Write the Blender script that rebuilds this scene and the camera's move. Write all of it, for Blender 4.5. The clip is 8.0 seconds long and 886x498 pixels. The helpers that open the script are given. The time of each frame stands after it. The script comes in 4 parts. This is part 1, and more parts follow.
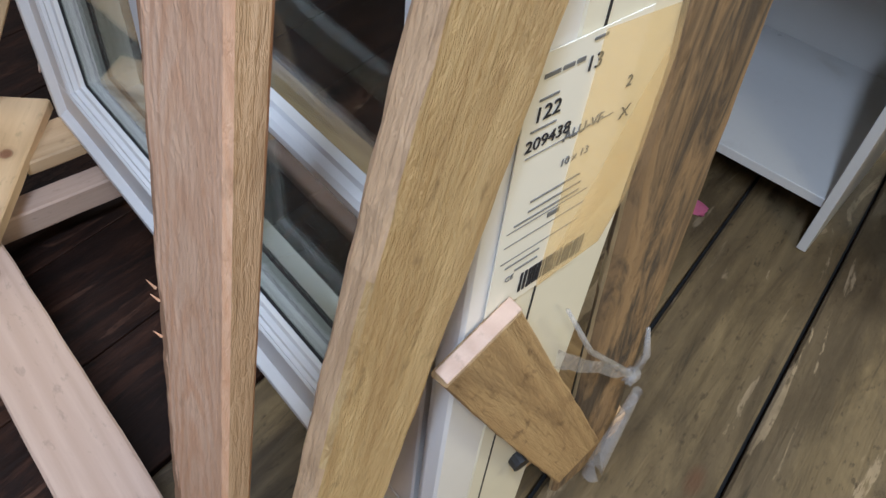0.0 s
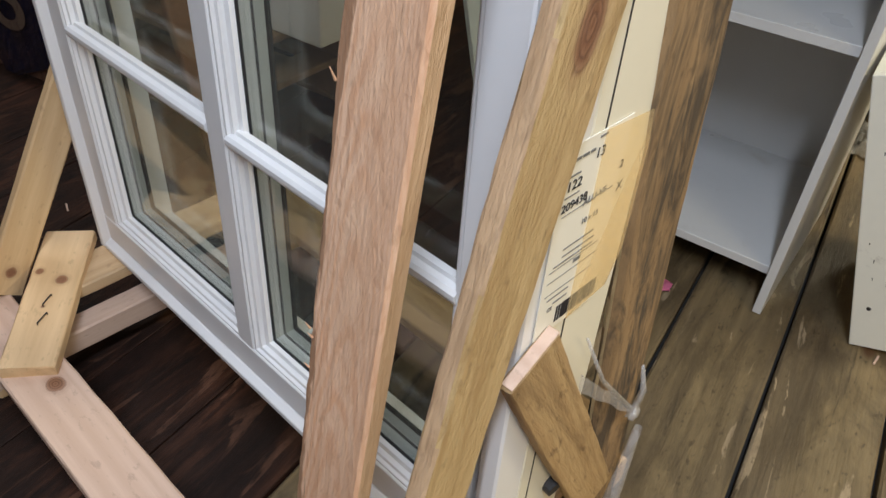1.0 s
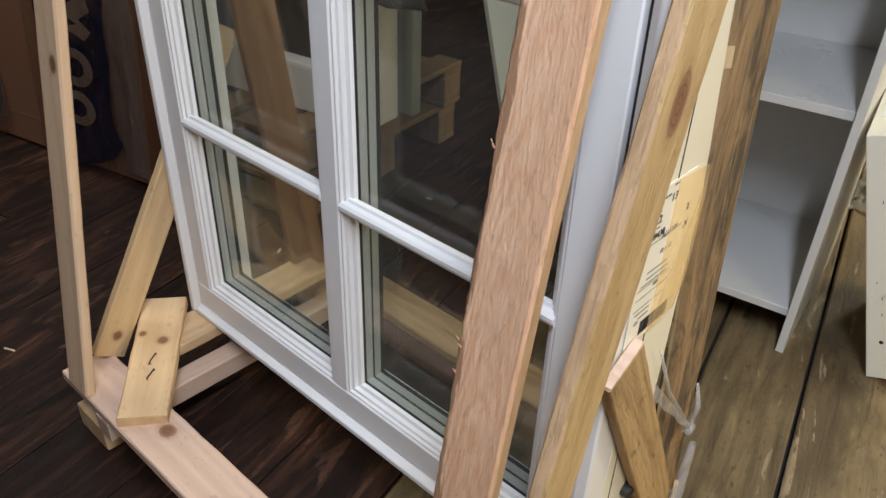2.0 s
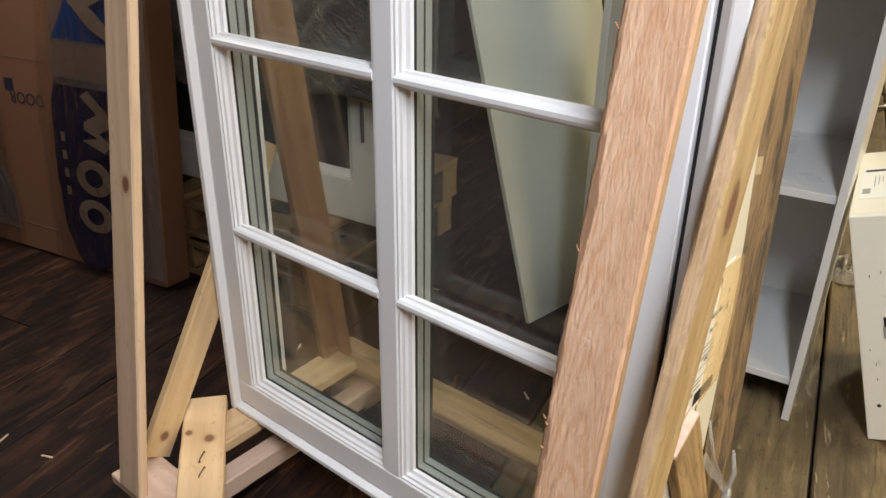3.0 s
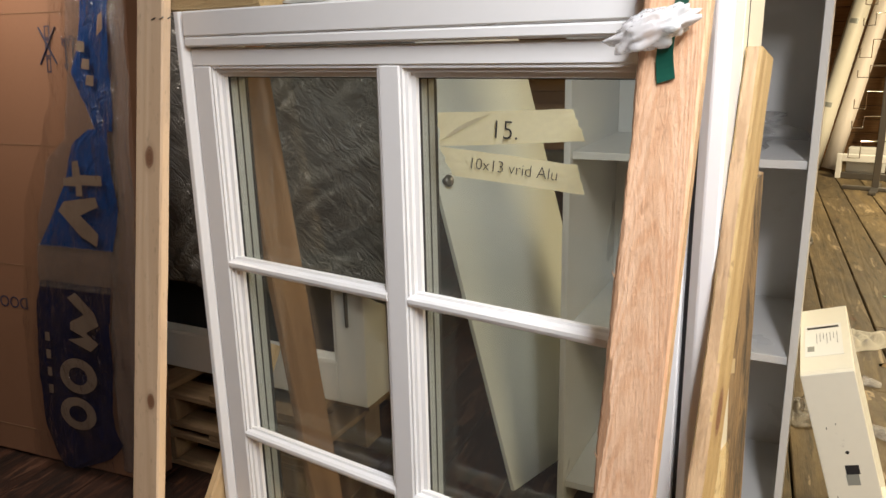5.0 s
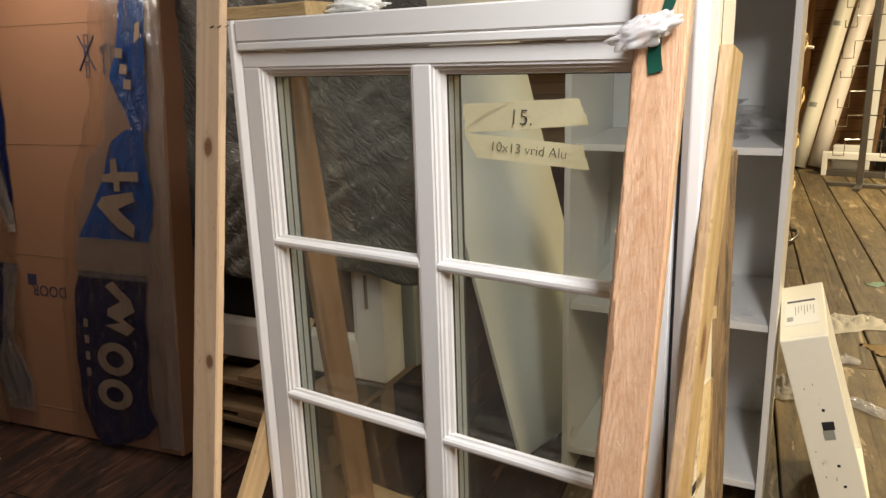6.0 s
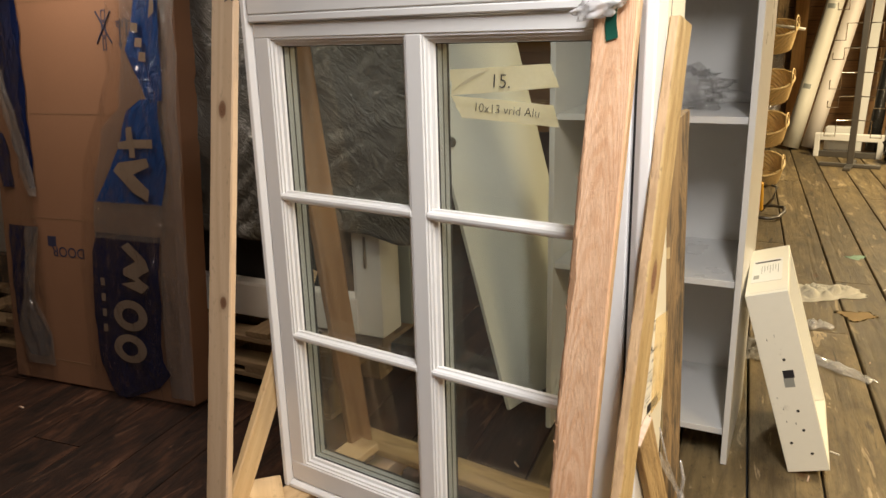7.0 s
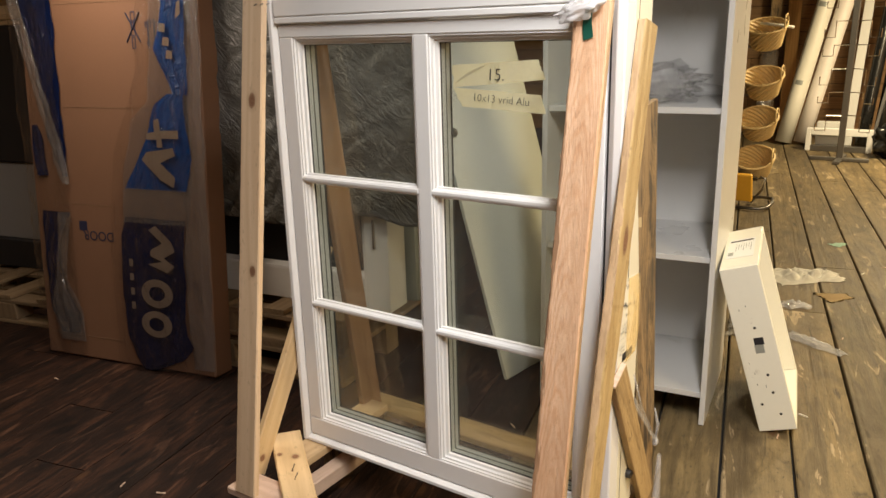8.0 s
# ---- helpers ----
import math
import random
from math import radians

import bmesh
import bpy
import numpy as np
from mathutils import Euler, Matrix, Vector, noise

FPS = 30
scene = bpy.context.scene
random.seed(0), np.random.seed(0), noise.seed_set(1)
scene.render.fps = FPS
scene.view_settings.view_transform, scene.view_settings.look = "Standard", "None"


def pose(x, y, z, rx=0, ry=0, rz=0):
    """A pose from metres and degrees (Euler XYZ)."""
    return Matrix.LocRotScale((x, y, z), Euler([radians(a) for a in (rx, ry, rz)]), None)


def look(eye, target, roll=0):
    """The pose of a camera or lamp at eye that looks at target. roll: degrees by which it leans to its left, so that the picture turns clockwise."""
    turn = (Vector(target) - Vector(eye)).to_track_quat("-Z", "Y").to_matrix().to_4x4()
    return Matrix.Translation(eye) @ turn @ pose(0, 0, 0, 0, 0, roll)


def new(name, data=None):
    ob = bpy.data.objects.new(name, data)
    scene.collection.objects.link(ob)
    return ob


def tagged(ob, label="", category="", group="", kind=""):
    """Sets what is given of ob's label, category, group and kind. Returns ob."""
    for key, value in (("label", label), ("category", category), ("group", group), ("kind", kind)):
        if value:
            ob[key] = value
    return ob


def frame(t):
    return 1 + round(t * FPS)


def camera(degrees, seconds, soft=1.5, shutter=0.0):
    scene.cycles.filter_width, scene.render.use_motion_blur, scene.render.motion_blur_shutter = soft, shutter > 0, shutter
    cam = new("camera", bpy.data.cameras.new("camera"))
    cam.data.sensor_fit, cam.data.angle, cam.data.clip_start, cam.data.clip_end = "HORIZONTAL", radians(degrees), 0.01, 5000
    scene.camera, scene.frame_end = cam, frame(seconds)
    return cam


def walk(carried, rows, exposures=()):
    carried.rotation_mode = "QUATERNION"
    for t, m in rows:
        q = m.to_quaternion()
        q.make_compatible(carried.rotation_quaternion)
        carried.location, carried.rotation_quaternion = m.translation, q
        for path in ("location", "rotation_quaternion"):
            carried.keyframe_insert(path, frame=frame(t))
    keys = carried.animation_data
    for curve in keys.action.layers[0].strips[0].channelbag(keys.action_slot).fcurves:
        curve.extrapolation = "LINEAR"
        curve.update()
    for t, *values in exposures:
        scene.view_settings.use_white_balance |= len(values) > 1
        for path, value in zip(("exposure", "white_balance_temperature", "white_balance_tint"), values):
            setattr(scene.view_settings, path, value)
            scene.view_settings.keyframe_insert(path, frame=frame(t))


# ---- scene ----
cam = camera(60.8, 8.0)
PATH = [
    (0, (1.1607, -0.2316, 0.9957), (0.5469, 0.3936, 0.0353), 6.79),
    (0.5, (1.1806, -0.3205, 1.0404), (0.5443, 0.3912, 0.1581), 5.55),
    (1, (1.2259, -0.4088, 1.0813), (0.5503, 0.3536, 0.2736), 4.22),
    (1.5, (1.2551, -0.5109, 1.1219), (0.5457, 0.2803, 0.3730), 3.06),
    (2.8, (1.23, -0.749, 1.188), (0.095, 0.612, 0.262), 0.9),
    (3, (1.215, -0.771, 1.208), (0.083, 0.626, 0.333), 0.8),
    (3.5, (1.186, -0.809, 1.265), (0.063, 0.661, 0.506), 0.5),
    (4, (1.179, -0.829, 1.308), (0.065, 0.697, 0.65), 0.0),
    (4.5, (1.18, -0.836, 1.34), (0.073, 0.732, 0.777), -0.6),
    (5.8, (1.248, -1.091, 1.353), (0.163, 0.513, 0.852), -1.8),
    (6, (1.264, -1.115, 1.344), (0.181, 0.489, 0.84), -1.8),
    (6.5, (1.326, -1.158, 1.334), (0.243, 0.439, 0.808), -1.7),
    (7, (1.389, -1.257, 1.322), (0.308, 0.335, 0.776), -1.5),
    (7.5, (1.468, -1.384, 1.32), (0.388, 0.205, 0.766), -1.5),
    (8, (1.519, -1.459, 1.327), (0.436, 0.129, 0.776), -1.6),
]
walk(cam, [(t, look(eye, target, roll)) for t, eye, target, roll in PATH],
     exposures=[(0, -0.27, 5250, 8), (0.6, -0.22, 5650, 8), (1.5, -0.15, 5850, 8), (3.0, 0.1, 6250, 9), (4.5, 0.2, 6600, 10), (6.0, 0.13, 7000, 10), (8.0, 0.2, 7200, 10)])


# ---- light ----
world = bpy.data.worlds.new("world")
scene.world = world
world.use_nodes = True
world.node_tree.nodes["Background"].inputs[0].default_value = (0.5, 0.6, 0.8, 1)
world.node_tree.nodes["Background"].inputs[1].default_value = 0.02

ROOM = Matrix.Rotation(radians(12.5), 4, "Z")      # the room's axes, turned against the window
CEIL = 2.62
LAMPS = [  # x, y, z of the tube lamps, watts, colour
    (1.54, -0.84, 2.36, 63, (0.885, 0.91, 0.97)),
    (3.35, -0.45, 2.10, 52, (1.0, 0.80, 0.46)),
    # Unseen lamp, added low to brighten the top of the door package.
    (-1.20, 0.06, 2.02, 19.0, (1.0, 0.90, 0.80)),
    (2.75, 2.4, 2.42, 100, (1.0, 0.84, 0.54)),
    (1.7, 6.2, 2.42, 150, (1.0, 0.85, 0.56)),
]
for lx, ly, lz, watts, tint in LAMPS:
    lamp = bpy.data.lights.new("tube_light", "AREA")
    lamp.shape, lamp.size, lamp.size_y, lamp.energy, lamp.color = "RECTANGLE", 0.12, 1.15, watts, tint
    new("tube_light", lamp).matrix_world = Matrix.Translation((lx, ly, lz - 0.06)) @ ROOM


# ---- materials ----
def nodes_of(name):
    m = bpy.data.materials.new(name)
    m.use_nodes = True
    nt = m.node_tree
    b = nt.nodes["Principled BSDF"]
    return m, nt, b


def node(nt, kind, **values):
    n = nt.nodes.new(kind)
    for key, value in values.items():
        if key in n.inputs:
            n.inputs[key].default_value = value
    return n


def ramp(nt, fac, stops):
    r = nt.nodes.new("ShaderNodeValToRGB")
    e = r.color_ramp.elements
    while len(e) < len(stops):
        e.new(0.5)
    for el, (p, c) in zip(e, stops):
        el.position = p
        el.color = (*c, 1) if len(c) == 3 else c
    nt.links.new(fac, r.inputs[0])
    return r.outputs[0]


def mix(nt, fac, a, b, kind="MIX"):
    n = nt.nodes.new("ShaderNodeMix")
    n.data_type, n.blend_type = "RGBA", kind
    for k, v in ((0, fac), (6, a), (7, b)):
        if hasattr(v, "links"):
            nt.links.new(v, n.inputs[k])
        elif k == 0:
            n.inputs[k].default_value = v
        else:
            n.inputs[k].default_value = (*v, 1)
    return n.outputs[2]


def maths(nt, op, a, b=0.0):
    n = nt.nodes.new("ShaderNodeMath")
    n.operation = op
    for k, v in ((0, a), (1, b)):
        if hasattr(v, "links"):
            nt.links.new(v, n.inputs[k])
        else:
            n.inputs[k].default_value = v
    return n.outputs[0]


def coords(nt, scale=(1, 1, 1), shift=True):
    """Object coordinates, scaled, shifted at random from piece to piece."""
    tc = nt.nodes.new("ShaderNodeTexCoord")
    mp = nt.nodes.new("ShaderNodeMapping")
    mp.inputs["Scale"].default_value = scale
    nt.links.new(tc.outputs["Object"], mp.inputs["Vector"])
    if shift:
        oi = nt.nodes.new("ShaderNodeObjectInfo")
        nt.links.new(maths(nt, "MULTIPLY", oi.outputs["Random"], 37.0), mp.inputs["Location"])
    return mp.outputs[0], tc.outputs["Object"]


def bump(nt, b, height, strength=0.3, distance=0.002):
    n = nt.nodes.new("ShaderNodeBump")
    n.inputs["Strength"].default_value, n.inputs["Distance"].default_value = strength, distance
    nt.links.new(height, n.inputs["Height"])
    nt.links.new(n.outputs[0], b.inputs["Normal"])


def noise_tex(nt, vec, scale, detail=5.0, rough=0.6, distortion=0.0):
    n = node(nt, "ShaderNodeTexNoise", Scale=scale, Detail=detail, Roughness=rough, Distortion=distortion)
    nt.links.new(vec, n.inputs["Vector"])
    return n.outputs[0]


def wood(name, light, dark, knots=(), stain=None, torn=None, rough=0.62, knot_mix=0.35, grain=1.0, relief=0.35, length="z", vary=0.25, depth=0.0016, fleck=0.30, blotch=0.0, figure=None, streak=None, saw=0.0, ragged=None):
    """Sawn timber: growth rings stretched along the piece, fine fibres, scattered knots, and the given ones (x, z, rx, rz) of its broad face."""
    m, nt, b = nodes_of(name)
    stretch = {"z": (1, 1, 0.06), "x": (0.06, 1, 1), "y": (1, 0.06, 1)}[length]
    vec, raw = coords(nt, stretch)
    fibre = noise_tex(nt, vec, 160.0, 6.0, 0.7)
    broad = noise_tex(nt, vec, 7.0, 3.0, 0.55)
    swirl = noise_tex(nt, vec, 9.0, 2.0, 0.5)
    sep = nt.nodes.new("ShaderNodeSeparateXYZ")
    nt.links.new(raw, sep.inputs[0])
    across = {"z": (0, 1), "x": (2, 1), "y": (0, 2)}[length]
    phase = maths(nt, "ADD", maths(nt, "MULTIPLY", sep.outputs[across[0]], 170.0 * grain), maths(nt, "MULTIPLY", sep.outputs[across[1]], 120.0 * grain))
    phase = maths(nt, "ADD", phase, maths(nt, "MULTIPLY", swirl, 34.0))
    ring = maths(nt, "MULTIPLY", maths(nt, "ADD", maths(nt, "SINE", phase), 1.0), 0.5)
    ring = maths(nt, "MULTIPLY", ring, maths(nt, "ADD", maths(nt, "MULTIPLY", broad, 1.1), 0.1))
    col = ramp(nt, ring, [(0.0, light), (0.45, tuple(0.75 * a + 0.25 * c for a, c in zip(light, dark))), (1.0, tuple(0.35 * a + 0.65 * c for a, c in zip(light, dark)))])
    col = mix(nt, ramp(nt, fibre, [(0.35, (0, 0, 0)), (0.8, (0.42, 0.42, 0.42))]), col, dark)
    col = mix(nt, ramp(nt, broad, [(0.35, (0, 0, 0)), (0.75, (0.45, 0.45, 0.45))]), col, tuple(0.55 * a + 0.45 * c for a, c in zip(dark, light)))
    if stain:
        where = noise_tex(nt, vec, 5.0, 6.0, 0.65, 0.8)
        col = mix(nt, ramp(nt, where, [(0.47, (0, 0, 0)), (0.62, (0.85, 0.85, 0.85))]), col, stain)
    if figure:
        # flame-shaped growth rings, cut through lengthways, in ragged patches
        colour, amount = figure
        wob = noise_tex(nt, coords(nt, (1, 1, 0.35))[0], 26.0, 5.0, 0.65)
        xx = maths(nt, "ADD", sep.outputs[0], maths(nt, "MULTIPLY", maths(nt, "SUBTRACT", swirl, 0.5), 0.09))
        arch = maths(nt, "ADD", maths(nt, "MULTIPLY", maths(nt, "MULTIPLY", xx, xx), 26000.0), maths(nt, "MULTIPLY", sep.outputs[2], 105.0))
        wave = maths(nt, "SINE", maths(nt, "ADD", arch, maths(nt, "MULTIPLY", wob, 15.0)))
        patch = ramp(nt, noise_tex(nt, coords(nt, (1, 1, 0.22))[0], 14.0, 4.0, 0.6), [(0.36, (0.25, 0.25, 0.25)), (0.58, (1, 1, 1))])
        lines = ramp(nt, maths(nt, "ADD", maths(nt, "MULTIPLY", wave, 0.5), 0.5), [(0.35, (0, 0, 0)), (0.95, (amount, amount, amount))])
        col = mix(nt, maths(nt, "MULTIPLY", lines, patch), col, colour)
        flake = noise_tex(nt, coords(nt, (1, 1, 0.30))[0], 60.0, 6.0, 0.7, 1.0)
        col = mix(nt, ramp(nt, flake, [(0.54, (0, 0, 0)), (0.66, (0.20, 0.20, 0.20))]), col, tuple(min(0.85, 1.12 * c) for c in light))
        col = mix(nt, ramp(nt, flake, [(0.33, (0.45, 0.45, 0.45)), (0.46, (0, 0, 0))]), col, colour)
    if ragged:
        # splintered strip along one edge
        jag = noise_tex(nt, coords(nt, (1, 1, 0.12))[0], 38.0, 6.0, 0.7)
        past = maths(nt, "SUBTRACT", maths(nt, "ADD", ragged, maths(nt, "MULTIPLY", maths(nt, "SUBTRACT", jag, 0.5), 0.050)), sep.outputs[0])
        col = mix(nt, ramp(nt, maths(nt, "MULTIPLY", past, 100.0), [(0.0, (0, 0, 0)), (0.25, (0.85, 0.85, 0.85))]), col, tuple(0.42 * c for c in dark))
    if streak:
        colour, amount, size = streak
        where = noise_tex(nt, coords(nt, {"z": (1, 1, 0.14), "x": (0.14, 1, 1), "y": (1, 0.14, 1)}[length])[0], size, 8.0, 0.68, 1.3)
        col = mix(nt, ramp(nt, where, [(0.48, (0, 0, 0)), (0.60, (amount, amount, amount)), (0.72, (amount, amount, amount))]), col, colour)
    if torn:
        where = noise_tex(nt, coords(nt, {"z": (1, 1, 0.16), "x": (0.16, 1, 1), "y": (1, 0.16, 1)}[length])[0], 17.0, 7.0, 0.60, 1.2)
        col = mix(nt, ramp(nt, where, [(0.605, (0, 0, 0)), (0.63, (0.75, 0.75, 0.75))]), col, torn)
        col = mix(nt, ramp(nt, where, [(0.32, (0.9, 0.9, 0.9)), (0.40, (0, 0, 0))]), col, tuple(0.3 * c for c in dark))
    spot_vec = coords(nt, {"z": (1, 1, 0.45), "x": (0.45, 1, 1), "y": (1, 0.45, 1)}[length])[0]
    spots = noise_tex(nt, spot_vec, 95.0, 3.0, 0.6)
    col = mix(nt, ramp(nt, spots, [(0.60, (0, 0, 0)), (0.72, (fleck, fleck, fleck))]), col, tuple(0.45 * c for c in dark))
    if blotch:
        cloud = noise_tex(nt, spot_vec, 8.0, 6.0, 0.7, 0.6)
        col = mix(nt, ramp(nt, cloud, [(0.40, (0, 0, 0)), (0.68, (blotch, blotch, blotch))]), col, tuple(0.6 * c for c in dark))
    if knot_mix:
        kv, _ = coords(nt, {"z": (1, 1, 0.45), "x": (0.45, 1, 1), "y": (1, 0.45, 1)}[length])
        vor = node(nt, "ShaderNodeTexVoronoi", Scale=5.5, Randomness=1.0)
        nt.links.new(kv, vor.inputs["Vector"])
        kn = ramp(nt, vor.outputs["Distance"], [(0.05, (1, 1, 1)), (0.10, (0, 0, 0))])
        col = mix(nt, maths(nt, "MULTIPLY", kn, knot_mix), col, (0.10, 0.045, 0.02))
    for kx, kz, rx, rz in knots:
        dx = maths(nt, "DIVIDE", maths(nt, "SUBTRACT", sep.outputs[0], kx), rx)
        dz = maths(nt, "DIVIDE", maths(nt, "SUBTRACT", sep.outputs[2], kz), rz)
        d = maths(nt, "SQRT", maths(nt, "ADD", maths(nt, "MULTIPLY", dx, dx), maths(nt, "MULTIPLY", dz, dz)))
        d = maths(nt, "ADD", d, maths(nt, "MULTIPLY", maths(nt, "SUBTRACT", noise_tex(nt, raw, 60.0), 0.5), 0.5))
        halo = ramp(nt, maths(nt, "DIVIDE", d, 2.0), [(0.30, (1, 1, 1)), (0.48, (0.8, 0.8, 0.8)), (0.58, (0.25, 0.25, 0.25)), (0.95, (0, 0, 0))])
        ringed = ramp(nt, maths(nt, "FRACT", maths(nt, "MULTIPLY", d, 3.0)), [(0.0, (0.20, 0.085, 0.04)), (0.7, (0.30, 0.15, 0.08)), (1.0, (0.12, 0.05, 0.025))])
        col = mix(nt, halo, col, ringed)
    oi = nt.nodes.new("ShaderNodeObjectInfo")
    tone = maths(nt, "ADD", maths(nt, "MULTIPLY", oi.outputs["Random"], vary), 1.0 - vary / 2)
    hsv = nt.nodes.new("ShaderNodeHueSaturation")
    nt.links.new(tone, hsv.inputs["Value"])
    nt.links.new(col, hsv.inputs["Color"])
    nt.links.new(hsv.outputs[0], b.inputs["Base Color"])
    b.inputs["Roughness"].default_value = rough
    height = maths(nt, "ADD", fibre, maths(nt, "MULTIPLY", ring, 0.5))
    if saw:
        # fuzzy torn fibres left by the saw
        height = maths(nt, "ADD", height, maths(nt, "MULTIPLY", noise_tex(nt, coords(nt, (1, 1, 0.25))[0], 170.0, 5.0, 0.7, 0.6), saw * 3.0))
    bump(nt, b, height, relief, depth)
    return m


def plain(name, colour, rough=0.5, metal=0.0, speck=0.06, scale=40.0, relief=0.05, dirt=None, dirt_at=(0.6, 0.72), dirt_scale=6.0, fold=0.001):
    """Paint, plastic, board or metal: a base colour with fine mottling, an optional dirt of its own shape."""
    m, nt, b = nodes_of(name)
    vec, _ = coords(nt)
    fine = noise_tex(nt, vec, scale, 5.0, 0.6)
    col = mix(nt, fine, tuple(c * (1 - speck) for c in colour), tuple(min(1, c * (1 + speck)) for c in colour))
    broad = noise_tex(nt, vec, 3.0, 4.0, 0.6)
    col = mix(nt, maths(nt, "MULTIPLY", broad, speck), col, tuple(c * 0.75 for c in colour))
    if dirt:
        w = noise_tex(nt, vec, dirt_scale, 7.0, 0.7, 0.4)
        col = mix(nt, ramp(nt, w, [(dirt_at[0], (0, 0, 0)), (dirt_at[1], (0.8, 0.8, 0.8))]), col, dirt)
    nt.links.new(col, b.inputs["Base Color"])
    nt.links.new(maths(nt, "ADD", maths(nt, "MULTIPLY", broad, 0.2), rough - 0.1), b.inputs["Roughness"])
    b.inputs["Metallic"].default_value = metal
    bump(nt, b, fine, relief, fold)
    return m


def sheet(name, tint, gloss=0.12, clear=0.9, wrinkle=0.6, scale=14.0, milky=(0.8, 0.8, 0.8), stretch=(1, 1, 1), shine=0.06):
    """Clear or dark film and window glass: light goes straight through, with a glossy face."""
    m, nt, b = nodes_of(name)
    nt.nodes.remove(b)
    out = nt.nodes["Material Output"]
    tr = node(nt, "ShaderNodeBsdfTransparent", Color=(*tint, 1))
    gl = node(nt, "ShaderNodeBsdfGlossy", Color=(0.9, 0.9, 0.9, 1), Roughness=gloss)
    df = node(nt, "ShaderNodeBsdfDiffuse", Color=(*milky, 1))
    lw = node(nt, "ShaderNodeLayerWeight", Blend=0.5)
    fr = maths(nt, "ADD", maths(nt, "MULTIPLY", maths(nt, "POWER", lw.outputs["Facing"], 5.0), 0.9), 0.035 if not wrinkle else shine)
    body = nt.nodes.new("ShaderNodeMixShader")
    body.inputs[0].default_value = 1 - clear
    nt.links.new(tr.outputs[0], body.inputs[1])
    nt.links.new(df.outputs[0], body.inputs[2])
    top = nt.nodes.new("ShaderNodeMixShader")
    nt.links.new(fr, top.inputs[0])
    nt.links.new(body.outputs[0], top.inputs[1])
    nt.links.new(gl.outputs[0], top.inputs[2])
    nt.links.new(top.outputs[0], out.inputs[0])
    if wrinkle:
        vec, _ = coords(nt, stretch)
        n = nt.nodes.new("ShaderNodeBump")
        n.inputs["Strength"].default_value, n.inputs["Distance"].default_value = wrinkle, 0.02
        nt.links.new(noise_tex(nt, vec, scale, 4.0, 0.6, 1.2), n.inputs["Height"])
        nt.links.new(n.outputs[0], gl.inputs["Normal"])
        nt.links.new(n.outputs[0], lw.inputs["Normal"])
    return m


def crinkled(name, colour, rough, slant=-38, depth=0.010):
    """Stretched plastic film: long slanting wrinkles with sharp crests over fine crinkle."""
    m, nt, b = nodes_of(name)
    tc = nt.nodes.new("ShaderNodeTexCoord")
    turn = nt.nodes.new("ShaderNodeMapping")
    turn.inputs["Rotation"].default_value = (0, radians(slant), 0)
    nt.links.new(tc.outputs["Object"], turn.inputs["Vector"])
    draw = nt.nodes.new("ShaderNodeMapping")
    draw.inputs["Scale"].default_value = (0.22, 1, 1)
    nt.links.new(turn.outputs[0], draw.inputs["Vector"])
    long = maths(nt, "ABSOLUTE", maths(nt, "SUBTRACT", noise_tex(nt, draw.outputs[0], 17.0, 4.0, 0.6, 1.6), 0.5))
    fine = maths(nt, "ABSOLUTE", maths(nt, "SUBTRACT", noise_tex(nt, tc.outputs["Object"], 34.0, 5.0, 0.6, 1.0), 0.5))
    height = maths(nt, "SUBTRACT", 1.0, maths(nt, "ADD", maths(nt, "MULTIPLY", long, 3.0), maths(nt, "MULTIPLY", fine, 0.7)))
    b.inputs["Base Color"].default_value = (*colour, 1)
    b.inputs["Roughness"].default_value = rough
    bump(nt, b, height, 0.9, depth)
    return m


PINE = wood("pine", (0.68, 0.49, 0.28), (0.44, 0.27, 0.13), knot_mix=0.75)
# Pine for the back leg, the shade behind the glass put in its colour.
PINE_SHADED = wood("shaded_pine", (0.30, 0.17, 0.09), (0.18, 0.095, 0.045), knot_mix=0.2)
PINE_POST = wood("pine_post", (0.82, 0.61, 0.41), (0.58, 0.37, 0.21), knots=[(0.005, 0.302, 0.012, 0.018), (0.017, -0.138, 0.010, 0.014)], knot_mix=0.0)
PINE_NAILED = wood("nailed_pine", (0.70, 0.50, 0.28), (0.46, 0.29, 0.14), knots=[(0.012, -0.033, 0.010, 0.010), (-0.030, -0.055, 0.007, 0.007), (-0.004, 0.03, 0.003, 0.003)], knot_mix=0.0)
PINE_BASE = wood("base_pine", (0.72, 0.53, 0.41), (0.50, 0.32, 0.22), knots=[(0.012, -0.228, 0.014, 0.016)], knot_mix=0.25)
PINE_BRACE = wood("brace_pine", (0.68, 0.49, 0.27), (0.45, 0.28, 0.13), knots=[(0.0, -0.30, 0.009, 0.010)], knot_mix=0.25)
PINE_PINK = wood("pink_pine", (0.84, 0.57, 0.385), (0.60, 0.32, 0.165), knot_mix=0.1, grain=0.35, relief=0.5, rough=0.75, depth=0.003, figure=((0.62, 0.30, 0.15), 0.55), streak=((0.58, 0.33, 0.19), 0.5, 12.0), blotch=0.22, saw=0.6, ragged=-0.0285)
# Browner edge wood; the different light on the edges is in its colour.
PINE_SHADE_EDGE = wood("shaded_pine_edge", (0.66, 0.46, 0.28), (0.42, 0.26, 0.13), knot_mix=0.1, streak=((0.28, 0.165, 0.075), 0.4, 34.0), relief=0.8, depth=0.003, saw=0.3)
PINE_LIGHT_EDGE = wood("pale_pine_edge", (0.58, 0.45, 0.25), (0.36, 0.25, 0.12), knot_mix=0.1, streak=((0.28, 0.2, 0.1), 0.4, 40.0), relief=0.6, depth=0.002)
